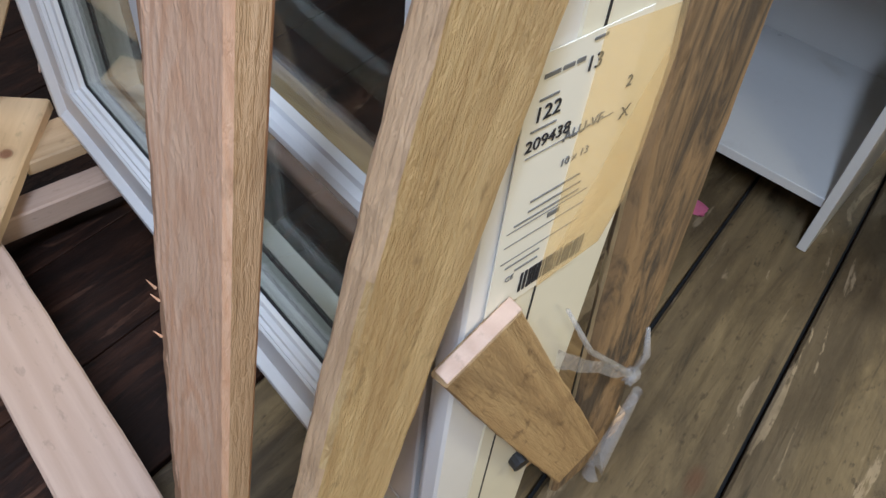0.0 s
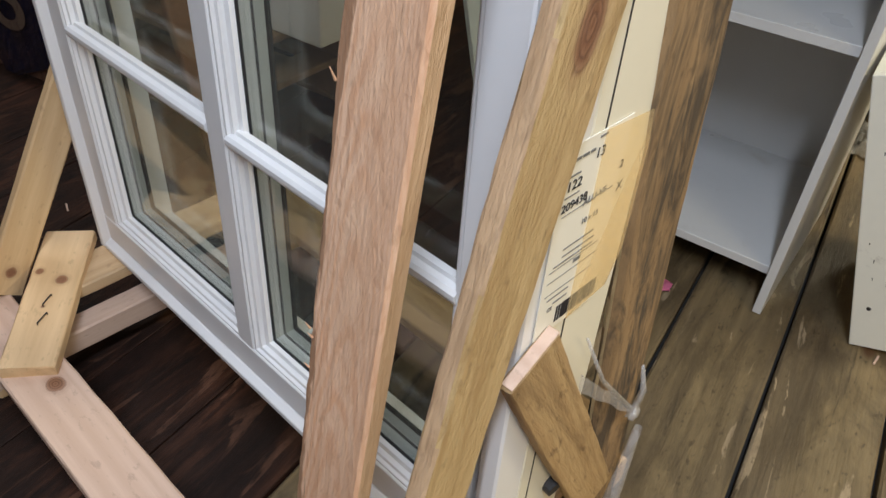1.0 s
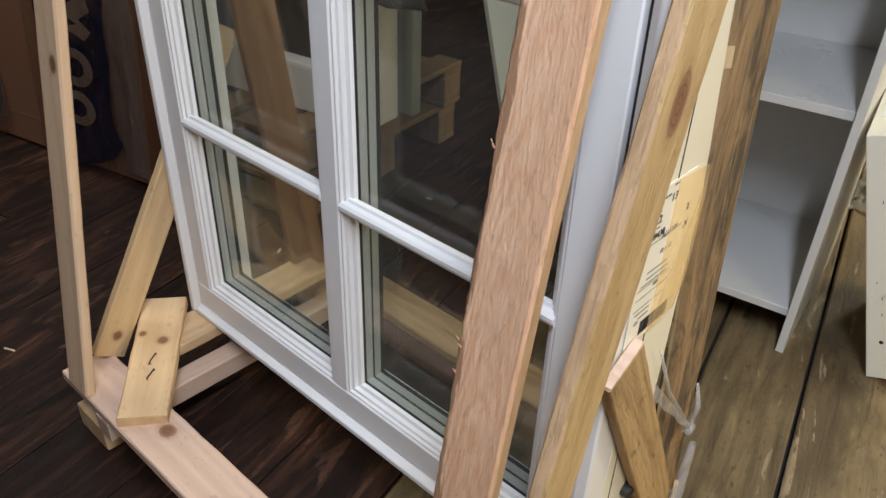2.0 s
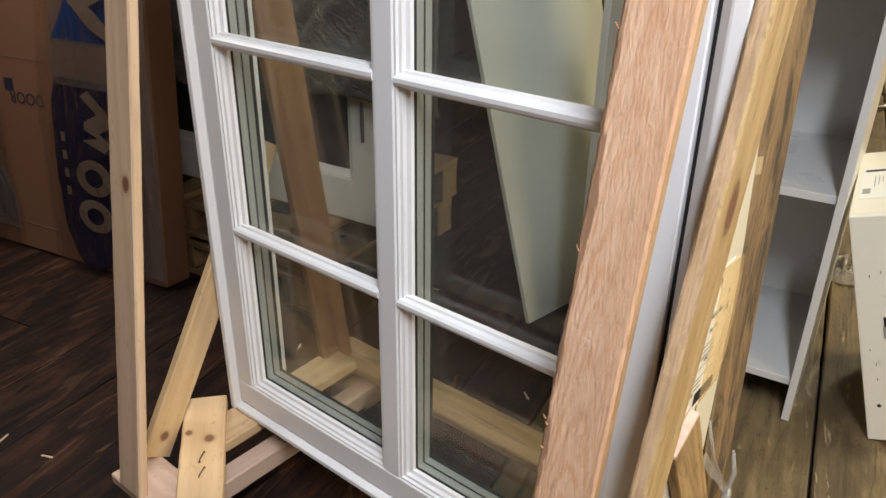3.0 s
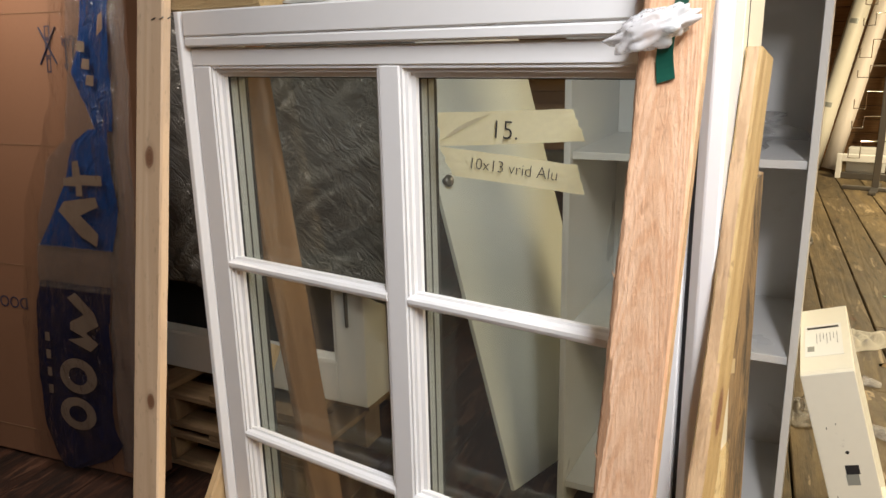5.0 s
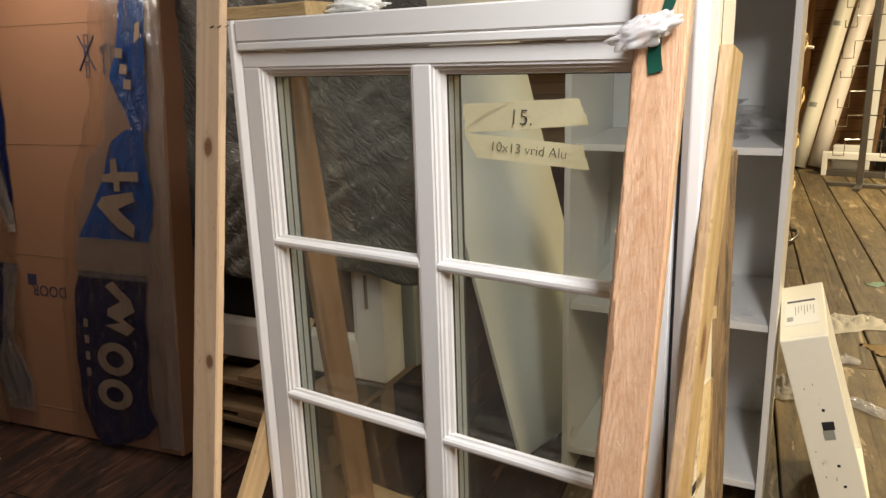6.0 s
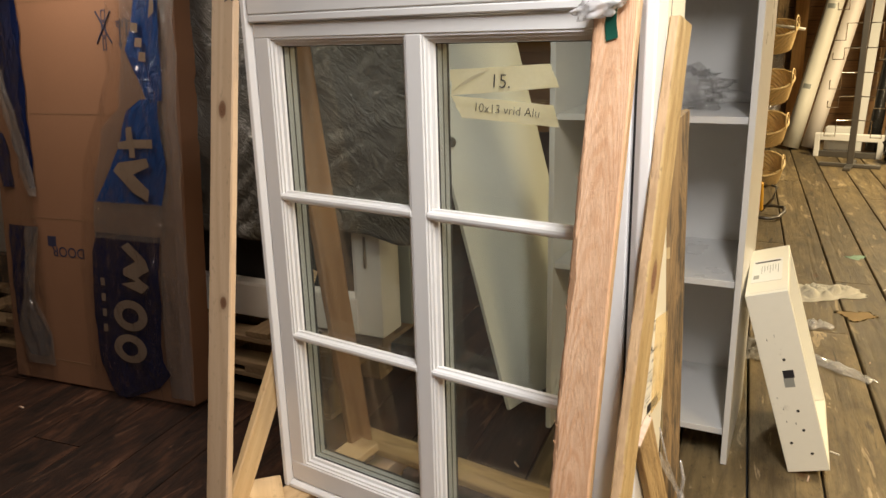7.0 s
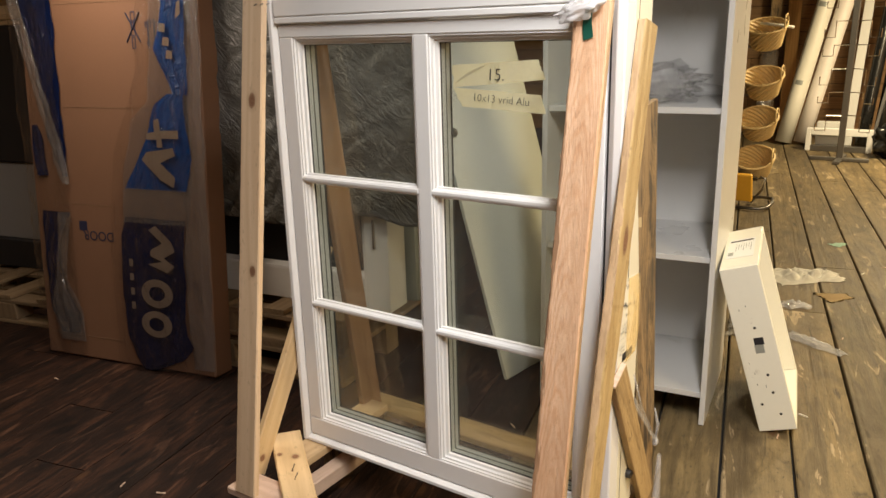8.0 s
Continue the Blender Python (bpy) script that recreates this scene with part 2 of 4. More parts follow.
PINE_PALE = wood("pale_pine", (0.70, 0.52, 0.40), (0.47, 0.30, 0.21), relief=0.4, knot_mix=0.7)
PINE_GOLD = wood("golden_pine", (0.68, 0.50, 0.25), (0.42, 0.27, 0.11), knots=[(0.0, 0.184, 0.012, 0.028)], knot_mix=0.1, streak=((0.36, 0.21, 0.075), 0.42, 26.0), relief=1.0, depth=0.004, fleck=0.5, saw=0.35)
PINE_OLD = wood("weathered_pine", (0.38, 0.255, 0.13), (0.16, 0.10, 0.046), streak=((0.040, 0.036, 0.031), 0.90, 22.0), blotch=0.45, fleck=0.6, rough=0.8, relief=0.8, depth=0.003, saw=0.2)
PINE_MOTTLED = wood("mottled_pine", (0.56, 0.40, 0.20), (0.34, 0.21, 0.09), knot_mix=0.2, streak=((0.22, 0.14, 0.065), 0.6, 22.0), blotch=0.35, fleck=0.7, relief=1.0, depth=0.003, saw=0.3)
PALLET = wood("pallet_wood", (0.25, 0.165, 0.09), (0.13, 0.08, 0.04), rough=0.8)
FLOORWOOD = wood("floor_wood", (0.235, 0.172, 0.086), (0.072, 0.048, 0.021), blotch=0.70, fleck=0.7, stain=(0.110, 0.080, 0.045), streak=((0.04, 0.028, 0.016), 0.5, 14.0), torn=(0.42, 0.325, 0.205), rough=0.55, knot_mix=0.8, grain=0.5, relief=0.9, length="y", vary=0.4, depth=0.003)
# Reddish copy of the floor wood; the dim left side is in its colour.
FLOORSHADED = wood("shaded_floor_wood", (0.034, 0.014, 0.008), (0.008, 0.004, 0.003), blotch=0.9, fleck=0.6, stain=(0.018, 0.009, 0.006), streak=((0.100, 0.040, 0.021), 0.5, 20.0), torn=(0.125, 0.060, 0.036), rough=0.62, knot_mix=0.6, grain=0.5, relief=0.7, length="y", vary=0.35, depth=0.003)
FLOORSHADED.node_tree.nodes["Principled BSDF"].inputs["Specular IOR Level"].default_value = 0.22
WALLWOOD = wood("wall_wood", (0.30, 0.17, 0.075), (0.14, 0.07, 0.03), rough=0.7, knot_mix=0.7, length="x", vary=0.3)
BEAM = wood("beam_wood", (0.72, 0.42, 0.15), (0.48, 0.24, 0.07), rough=0.6, knot_mix=0.4)
WHITE = plain("white_paint", (0.80, 0.79, 0.78), 0.32, speck=0.02, relief=0.03)
CREAM = plain("cream_paint", (0.76, 0.72, 0.58), 0.42, speck=0.03)
LAMINATE = plain("white_laminate", (0.60, 0.595, 0.58), 0.30, speck=0.02, relief=0.02, dirt=(0.50, 0.47, 0.43), dirt_at=(0.60, 0.8))
SCUFFED = plain("scuffed_white_board", (0.80, 0.78, 0.68), 0.4, speck=0.03, dirt=(0.45, 0.42, 0.36), dirt_at=(0.64, 0.72), dirt_scale=9.0)
GREYBOARD = plain("grey_board", (0.30, 0.29, 0.28), 0.6, speck=0.05)
DOORWHITE = plain("door_white", (0.78, 0.79, 0.74), 0.38, speck=0.02)
DARK = plain("dark_gap", (0.018, 0.017, 0.016), 0.8)
RUBBER = plain("black_rubber", (0.02, 0.02, 0.022), 0.5)
SPACER = plain("spacer_bar", (0.34, 0.36, 0.34), 0.4, 0.3)
CARD = plain("cardboard", (0.185, 0.088, 0.046), 0.75, speck=0.07, scale=90.0, dirt=(0.16, 0.075, 0.038), dirt_at=(0.5, 0.8), dirt_scale=2.0)
INK = plain("black_ink", (0.015, 0.015, 0.02), 0.6)
GREYINK = plain("grey_ink", (0.16, 0.16, 0.16), 0.6)
NAVYINK = plain("navy_ink", (0.02, 0.02, 0.045), 0.6)
TAPE = plain("masking_tape", (0.80, 0.76, 0.55), 0.6, speck=0.05, scale=120.0, relief=0.2)
PAPER = plain("label_paper", (0.80, 0.81, 0.78), 0.6, speck=0.02)
BROWNTAPE = sheet("brown_tape", (0.95, 0.84, 0.62), 0.2, 0.72, 0.15, milky=(0.77, 0.65, 0.42))
GREEN = plain("green_tape", (0.008, 0.075, 0.05), 0.4)
GLASS = sheet("window_glass", (0.965, 0.98, 0.962), 0.0, 0.990, 0.0)
FILM = sheet("clear_film", (0.97, 0.97, 0.97), 0.18, 0.72, 0.7, 26.0, (0.86, 0.85, 0.86))
WRAP = sheet("clear_wrap", (0.90, 0.89, 0.88), 0.14, 0.88, 1.0, 16.0, (0.55, 0.50, 0.47), (1, 1, 0.3), 0.12)
MILKY = sheet("milky_wrap", (0.86, 0.85, 0.84), 0.14, 0.80, 1.0, 16.0, (0.54, 0.49, 0.46), (1, 1, 0.22), 0.20)
BLACKFILM = crinkled("black_film", (0.12, 0.115, 0.105), 0.26)
BLUE = crinkled("blue_film", (0.004, 0.040, 0.155), 0.20, 68, 0.008)
NAVY = crinkled("navy_film", (0.003, 0.008, 0.036), 0.18, 68, 0.008)
LETTER = plain("film_print", (0.19, 0.14, 0.105), 0.35, speck=0.12, scale=14.0, relief=0.8, fold=0.005)
WICKER = plain("wicker", (0.62, 0.45, 0.22), 0.5, speck=0.35, scale=60.0, relief=0.6)
STEEL = plain("grey_steel", (0.20, 0.19, 0.18), 0.35, 0.8)
CHROME = plain("bright_steel", (0.62, 0.60, 0.56), 0.22, 1.0)
YELLOW = plain("orange_yellow_board", (0.70, 0.36, 0.04), 0.5)
VINYL = plain("vinyl_roll", (0.78, 0.76, 0.68), 0.45, speck=0.06, scale=12.0)
PINKROLL = plain("pinkish_roll", (0.80, 0.74, 0.70), 0.5, speck=0.04)
BLACKROLL = plain("black_sheet", (0.012, 0.012, 0.012), 0.25)
RAG = plain("white_rag", (0.78, 0.75, 0.68), 0.8, speck=0.05)
PLASTER = plain("ceiling_board", (0.20, 0.16, 0.12), 0.8, speck=0.05)
MINT = plain("mint_paper", (0.42, 0.62, 0.50), 0.7)
PINKPAPER = plain("pink_paper", (0.75, 0.22, 0.38), 0.7)
LAMPWHITE = plain("lamp_housing", (0.75, 0.75, 0.75), 0.4)


# ---- building helpers ----
WORLD_OF = {}


def place(ob, parent, m=None):
    """Put ob at the world pose m, under parent."""
    m = m or Matrix.Identity(4)
    ob.matrix_basis = m
    WORLD_OF[ob.name] = m.copy()
    if parent:
        ob.parent = parent
        ob.matrix_parent_inverse = WORLD_OF[parent.name].inverted()
    return ob


def finish(bm, name, material, smooth=False):
    bmesh.ops.recalc_face_normals(bm, faces=bm.faces)
    me = bpy.data.meshes.new(name)
    bm.to_mesh(me)
    bm.free()
    me.materials.append(material)
    if smooth:
        for p in me.polygons:
            p.use_smooth = True
    return me


def part(name, bm, material, parent, label="", m=None, smooth=False):
    me = bm if isinstance(bm, bpy.types.Mesh) else finish(bm, name, material, smooth)
    return tagged(place(new(name, me), parent, m), label)


def thing(name, at, label, category, group="", kind=""):
    return tagged(place(new(name), None, Matrix.Translation(at)), label, category, group, kind)


def single(name, bm, material, label, category, group="", kind="", m=None, smooth=False):
    me = bm if isinstance(bm, bpy.types.Mesh) else finish(bm, name, material, smooth)
    return tagged(place(new(name, me), None, m), label, category, group, kind)


def cuboid(x0, x1, y0, y1, z0, z1, bevel=0.002, bm=None):
    bm = bm or bmesh.new()
    made = bmesh.ops.create_cube(bm, size=1)["verts"]
    for v in made:
        v.co = Vector(((x0 + x1) / 2 + v.co.x * (x1 - x0), (y0 + y1) / 2 + v.co.y * (y1 - y0), (z0 + z1) / 2 + v.co.z * (z1 - z0)))
    if bevel:
        edges = list({e for v in made for e in v.link_edges})
        bmesh.ops.bevel(bm, geom=edges, offset=bevel, segments=1, affect="EDGES", clamp_overlap=True)
    return bm


def board_mesh(name, length, w, t, material, seed, rough=0.0012, bev=0.003, segs=18, bow=0.002, even=1.0, side=None, both=False):
    """A sawn board along z, w wide in x and t thick in y, with uneven edges and a slight bow."""
    rnd = random.Random(seed)
    bm = bmesh.new()
    ring = [(-w / 2 + bev, -t / 2), (w / 2 - bev, -t / 2), (w / 2, -t / 2 + bev), (w / 2, t / 2 - bev),
            (w / 2 - bev, t / 2), (-w / 2 + bev, t / 2), (-w / 2, t / 2 - bev), (-w / 2, -t / 2 + bev)]
    rows = []
    for i in range(segs + 1):
        z = length * (i / segs - 0.5)
        bx, by = bow * math.sin(3.1 * i / segs + seed), bow * math.sin(2.3 * i / segs + 2 * seed)
        row = []
        for k, (x, y) in enumerate(ring):
            e = noise.noise((k * 3.1 + seed, z * 14, seed * 1.7)) * rough + rnd.uniform(-1, 1) * rough * 0.35
            s = 1 if x > 0 else -1
            e *= even if x > 0 else 1.0
            row.append(bm.verts.new((x + bx + s * e, y + by + (1 if y > 0 else -1) * e * 0.06, z + (rnd.uniform(-1, 1) * 0.001 if i in (0, segs) else 0))))
        rows.append(row)
    for a, b in zip(rows, rows[1:]):
        for k in range(8):
            bm.faces.new((a[k], a[(k + 1) % 8], b[(k + 1) % 8], b[k]))
    bm.faces.new(rows[0][::-1])
    bm.faces.new(rows[-1])
    me = finish(bm, name, material)
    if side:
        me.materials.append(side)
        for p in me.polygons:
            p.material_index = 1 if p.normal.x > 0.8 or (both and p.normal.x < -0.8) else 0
    return me


def axes(p0, p1, wide):
    p0, p1, wide = Vector(p0), Vector(p1), Vector(wide)
    z = (p1 - p0).normalized()
    x = (wide - z * wide.dot(z)).normalized()
    y = z.cross(x)
    m = Matrix((x, y, z)).transposed().to_4x4()
    m.translation = (p0 + p1) / 2
    return m, (p1 - p0).length


def board(name, p0, p1, wide, w, t, material, parent, seed, label="", **more):
    """A board from p0 to p1 (its centre line), its broad side w along the direction wide."""
    m, length = axes(p0, p1, wide)
    return part(name, board_mesh(name, length, w, t, material, seed, **more), None, parent, label, m)


def grid_sheet(nu, nv, f, bm=None):
    """A sheet of nu x nv quads whose corners are f(u, v)."""
    bm = bm or bmesh.new()
    g = [[bm.verts.new(f(i / nu, j / nv)) for j in range(nv + 1)] for i in range(nu + 1)]
    for i in range(nu):
        for j in range(nv):
            bm.faces.new((g[i][j], g[i + 1][j], g[i + 1][j + 1], g[i][j + 1]))
    return bm


def tube(points, r, sides=8, bm=None, closed=False, radii=None):
    """A round rod along points."""
    bm = bm or bmesh.new()
    pts = [Vector(p) for p in points]
    n = len(pts)
    up = Vector((0.31, 0.47, 0.83))
    rows = []
    for i, p in enumerate(pts):
        d = (pts[(i + 1) % n] - pts[i - 1]) if closed else (pts[min(i + 1, n - 1)] - pts[max(i - 1, 0)])
        d.normalize()
        a = d.cross(up).normalized()
        b = d.cross(a)
        rr = radii[i] if radii else r
        rows.append([bm.verts.new(p + (a * math.cos(k * math.tau / sides) + b * math.sin(k * math.tau / sides)) * rr) for k in range(sides)])
    for i in range(n if closed else n - 1):
        a, b = rows[i], rows[(i + 1) % n]
        for k in range(sides):
            bm.faces.new((a[k], a[(k + 1) % sides], b[(k + 1) % sides], b[k]))
    if not closed:
        bm.faces.new(rows[0][::-1])
        bm.faces.new(rows[-1])
    return bm


def writing(name, text, size, m, material, parent, shear=0.0, weight=0.0):
    """Text as flat letters, baseline start at m, in its xy plane."""
    cu = bpy.data.curves.new(name, "FONT")
    cu.body, cu.size, cu.shear, cu.offset, cu.extrude = text, size, shear, weight, 0.0002
    tmp = bpy.data.objects.new(name, cu)
    me = bpy.data.meshes.new_from_object(tmp)
    bpy.data.objects.remove(tmp)
    me.materials.append(material)
    return part(name, me, material, parent, "", m)


def on_plane(origin, right, up):
    """The pose of a plane at origin, x along right and y along up."""
    r = Vector(right).normalized()
    u = Vector(up).normalized()
    m = Matrix((r, u, r.cross(u))).transposed().to_4x4()
    m.translation = origin
    return m


def crumple(size, seed, spikes=0.35, sub=4):
    """A crumpled clump of film: a ball drawn into folds."""
    bm = bmesh.new()
    bmesh.ops.create_icosphere(bm, subdivisions=sub, radius=1)
    for v in bm.verts:
        d = v.co.normalized()
        k = 1 + spikes * (abs(noise.noise(d * 2.2 + Vector((seed, 0, 0)))) * 2.2 - 0.6) + spikes * 0.25 * (abs(noise.noise(d * 6 + Vector((0, seed, 0)))) * 2 - 0.5)
        v.co = Vector((d.x * size[0], d.y * size[1], d.z * size[2])) * k
    return bm


# ---- structure ----
def room_box(x0, x1, y0, y1, z0, z1):
    bm = cuboid(x0, x1, y0, y1, z0, z1, 0)
    bmesh.ops.transform(bm, matrix=ROOM, verts=bm.verts)
    return bm


RX0, RX1, RY0, RY1 = -3.4, 4.4, -3.6, 8.75
floor = single("floor", room_box(RX0, RX1, RY0, RY1, -0.09, -0.032), DARK, "old timber floor of wide worn planks with open joints", "floor", kind="structure")
single("ceiling", room_box(RX0, RX1, RY0, RY1, CEIL, CEIL + 0.1), PLASTER, "plain brown board ceiling", "ceiling", kind="structure")
wall_north = single("wall_north", room_box(RX0, RX1, RY1, RY1 + 0.12, -0.09, CEIL + 0.1), DARK, "wall clad in brown horizontal boards", "wall", kind="structure")
single("wall_south", room_box(RX0, RX1, RY0 - 0.12, RY0, -0.09, CEIL + 0.1), WALLWOOD, "plain brown wooden wall", "wall", kind="structure")
single("wall_west", room_box(RX0 - 0.12, RX0, RY0 - 0.12, RY1 + 0.12, -0.09, CEIL + 0.1), WALLWOOD, "plain brown wooden wall", "wall", kind="structure")
single("wall_east", room_box(RX1, RX1 + 0.12, RY0 - 0.12, RY1 + 0.12, -0.09, CEIL + 0.1), WALLWOOD, "plain brown wooden wall", "wall", kind="structure")

# Fittings hang out of view; the one over the package is added for light.
for lx, ly, lz, watts, tint in LAMPS:
    fitting = thing("ceiling_lamp", (lx, ly, lz), "unseen white tube lamp fitting hung under the ceiling", "lamp", "ceiling lamps")
    turn = Matrix.Translation((lx, ly, 0)) @ ROOM
    part("housing", cuboid(-0.07, 0.07, -0.62, 0.62, lz - 0.03, lz + 0.03, 0.008), LAMPWHITE, fitting, "", turn)
    for sy in (-0.45, 0.45):
        part("hanger", cuboid(-0.006, 0.006, sy - 0.006, sy + 0.006, lz + 0.03, CEIL, 0), STEEL, fitting, "", turn)


# ---- the window ----
W_X1, Z0, Z1 = 0.972, 0.154, 1.420
S_X0, S_X1, S_Z0, S_Z1 = 0.0238, 0.9305, 0.1745, 1.3555
OPEN = [(0.070, 0.456), (0.495, 0.885)]
O_Z0, O_Z1 = 0.230, 1.325
window = thing("window", (0.5, 0.06, Z0), "new white two-light window with glazing bars, standing in a timber rack", "window")


def prism(profile, place_at, a, b):
    """A moulded bar: the profile's points, put in place by place_at(p, q, along), drawn out from a to b."""
    bm = bmesh.new()
    ends = [[bm.verts.new(place_at(p, q, along)) for p, q in profile] for along in (a, b)]
    n = len(profile)
    for k in range(n):
        bm.faces.new((ends[0][k], ends[0][(k + 1) % n], ends[1][(k + 1) % n], ends[1][k]))
    bm.faces.new(ends[0][::-1])
    bm.faces.new(ends[1])
    return bm


PROUD = -0.012
JAMB = [(0.0, PROUD + 0.002), (0.002, PROUD), (0.011, PROUD), (0.013, PROUD + 0.001), (0.0205, -0.001), (0.0215, 0.002), (0.0215, 0.13), (0.0, 0.13)]
part("frame", prism(JAMB, lambda p, q, z: (p, q, z), Z0, Z1), WHITE, window)
part("frame", prism([(p, min(q, 0.034)) for p, q in JAMB], lambda p, q, z: (W_X1 - 1.55 * p, q, z), Z0, Z1), WHITE, window)
# Black strip that stands for the shadow in the open gap by the sash.
part("seal", cuboid(0.9308, 0.9384, 0.012, 0.030, S_Z0, S_Z1, 0), RUBBER, window, "dark strip for the shadow in the gap beside the sash")
part("frame_side", cuboid(W_X1 - 0.018, W_X1 + 0.0005, 0.0345, 0.13, Z0, Z1, 0.002), CREAM, window, "cream-painted outer side of the frame")
part("frame_head", cuboid(0.0218, W_X1 - 0.0336, PROUD, 0.13, 1.376, Z1, 0.003), WHITE, window)
part("frame_head", cuboid(0.0218, W_X1 - 0.0336, PROUD + 0.0008, 0.13, 1.3585, 1.3755, 0.003), WHITE, window)
part("frame_sill", prism([(p * 0.85, q) for p, q in JAMB], lambda p, q, x: (x, q, Z0 + p), 0.0218, W_X1 - 0.0336), WHITE, window)
sash = part("sash", cuboid(S_X0, S_X1, 0, 0.052, O_Z1, S_Z1, 0.002), WHITE, window)
part("bottom_rail", cuboid(S_X0, S_X1, 0, 0.052, S_Z0, O_Z0, 0.002), WHITE, sash)
for x0, x1 in ((S_X0, 0.070), (0.456, 0.495), (0.885, S_X1)):
    part("stile", cuboid(x0, x1, 0.0004, 0.052, O_Z0 + 0.0004, O_Z1 - 0.0004, 0.002), WHITE, sash)


def rings(rect, steps):
    """Mitred mouldings round an opening: loops at (inset, depth), joined."""
    bm = bmesh.new()
    x0, x1, z0, z1 = rect
    loops = []
    for inset, y in steps:
        loops.append([bm.verts.new(p) for p in ((x0 + inset, y, z0 + inset), (x1 - inset, y, z0 + inset), (x1 - inset, y, z1 - inset), (x0 + inset, y, z1 - inset))])
    for a, b in zip(loops, loops[1:]):
        for k in range(4):
            bm.faces.new((a[k], a[(k + 1) % 4], b[(k + 1) % 4], b[k]))
    return bm


def glazing_bar(x0, x1, z):
    bm = bmesh.new()
    prof = [(0.021, -0.013), (0.012, -0.013), (0.009, -0.009), (0.001, -0.007), (-0.001, -0.002), (-0.001, 0.004), (0.003, 0.008), (0.010, 0.010), (0.012, 0.014), (0.021, 0.014)]
    a = [bm.verts.new((x0, y, z + h)) for y, h in prof]
    b = [bm.verts.new((x1, y, z + h)) for y, h in prof]
    for k in range(len(prof)):
        n = (k + 1) % len(prof)
        bm.faces.new((a[k], a[n], b[n], b[k]))
    bm.faces.new(a)
    bm.faces.new(b[::-1])
    return bm


BEAD = [(-0.002, 0.003), (0.004, 0.003), (0.005, 0.008), (0.010, 0.009), (0.011, 0.016), (0.018, 0.018), (0.019, 0.0245)]
for x0, x1 in OPEN:
    rect = (x0, x1, O_Z0, O_Z1)
    part("glazing_bead", rings(rect, BEAD), WHITE, sash)
    for y0, y1, mat in ((0.0245, 0.0285, RUBBER), (0.0285, 0.043, SPACER), (0.043, 0.047, RUBBER), (0.047, 0.061, SPACER), (0.061, 0.069, RUBBER)):
        part("spacer_bar" if mat is SPACER else "seal", rings(rect, [(0.012, y0), (0.0205, y0), (0.0205, y1), (0.012, y1)]), mat, sash)
    for y in (0.0275, 0.0630):
        pane = part("pane", cuboid(x0 + 0.013, x1 - 0.013, y, y + 0.003, O_Z0 + 0.013, O_Z1 - 0.013, 0), GLASS, sash)
        pane.visible_shadow = False
    for z in (0.957, 0.597):
        part("glazing_bar", glazing_bar(x0 + 0.002, x1 - 0.002, z), WHITE, sash, "white moulded glazing bar")
part("plug", tube([(W_X1 - 0.01, 0.101, 0.298), (W_X1 + 0.012, 0.099, 0.296)], 0.011, 12), RUBBER, window, "black plastic plug")
part("groove", cuboid(W_X1 - 0.001, W_X1 + 0.0012, 0.053, 0.0545, Z0 + 0.01, Z1 - 0.01, 0), DARK, window, "dark joint line in the frame side")


def torn_strip(name, corners, y, label, seed):
    """A hand-torn strip of tape: corners tl, tr, br, bl as (x, z)."""
    tl, tr, br, bl = corners

    def at(u, v):
        a = [tl[k] + (tr[k] - tl[k]) * u for k in (0, 1)]
        b = [bl[k] + (br[k] - bl[k]) * u for k in (0, 1)]
        x, z = (b[k] + (a[k] - b[k]) * v for k in (0, 1))
        tear = 0.005 * noise.noise((v * 9, seed, u * 2)) if u in (0, 1) else 0
        return (x + tear, y - 0.0006 * abs(noise.noise((u * 8, v * 4, seed))), z + 0.0015 * noise.noise((u * 5, seed, 0)))
    bm = grid_sheet(24, 8, at)
    bmesh.ops.solidify(bm, geom=bm.faces[:], thickness=0.0003)
    return single(name, bm, TAPE, label, "tape", "tape strips on the glass")


GY = 0.0268
strip = torn_strip("tape_strip", ((0.545, 1.255), (0.764, 1.266), (0.783, 1.224), (0.548, 1.205)), GY, "cream masking tape with handwritten number fifteen, on glass", 3)
part("fold", grid_sheet(10, 2, lambda u, v: (0.548 + 0.09 * u, GY - 0.0015 - 0.004 * v * math.sin(3.1 * u), 1.212 + 0.044 * u + 0.006 * v * math.sin(3.1 * u))), TAPE, strip)
writing("handwriting", "15.", 0.038, on_plane((0.637, GY - 0.0022, 1.222), (1, 0, -0.02), (0.02, 0, 1)), INK, strip, 0.05, -0.0006)
strip2 = torn_strip("tape_strip", ((0.546, 1.205), (0.772, 1.192), (0.784, 1.152), (0.571, 1.162)), GY, "cream masking tape with handwritten window size, on glass", 9)
writing("handwriting", "10x13 vrid Alu", 0.0243, on_plane((0.599, GY - 0.0022, 1.176), (1, 0, -0.055), (0.055, 0, 1)), INK, strip2, 0.06, -0.0005)

# the maker's label on the frame's side
SX = W_X1 + 0.002
sticker = single("label_sticker", cuboid(SX - 0.0008, SX, 0.004, 0.092, 0.605, 0.803, 0), plain("cream_label", (0.79, 0.76, 0.66), 0.55, speck=0.02), "white printed delivery label on the frame side", "label")


def on_side(y, z, tilt=0.0):
    return on_plane((SX + 0.0006, y - 0.008, z), (0, 1, tilt), (0, -tilt, 1))


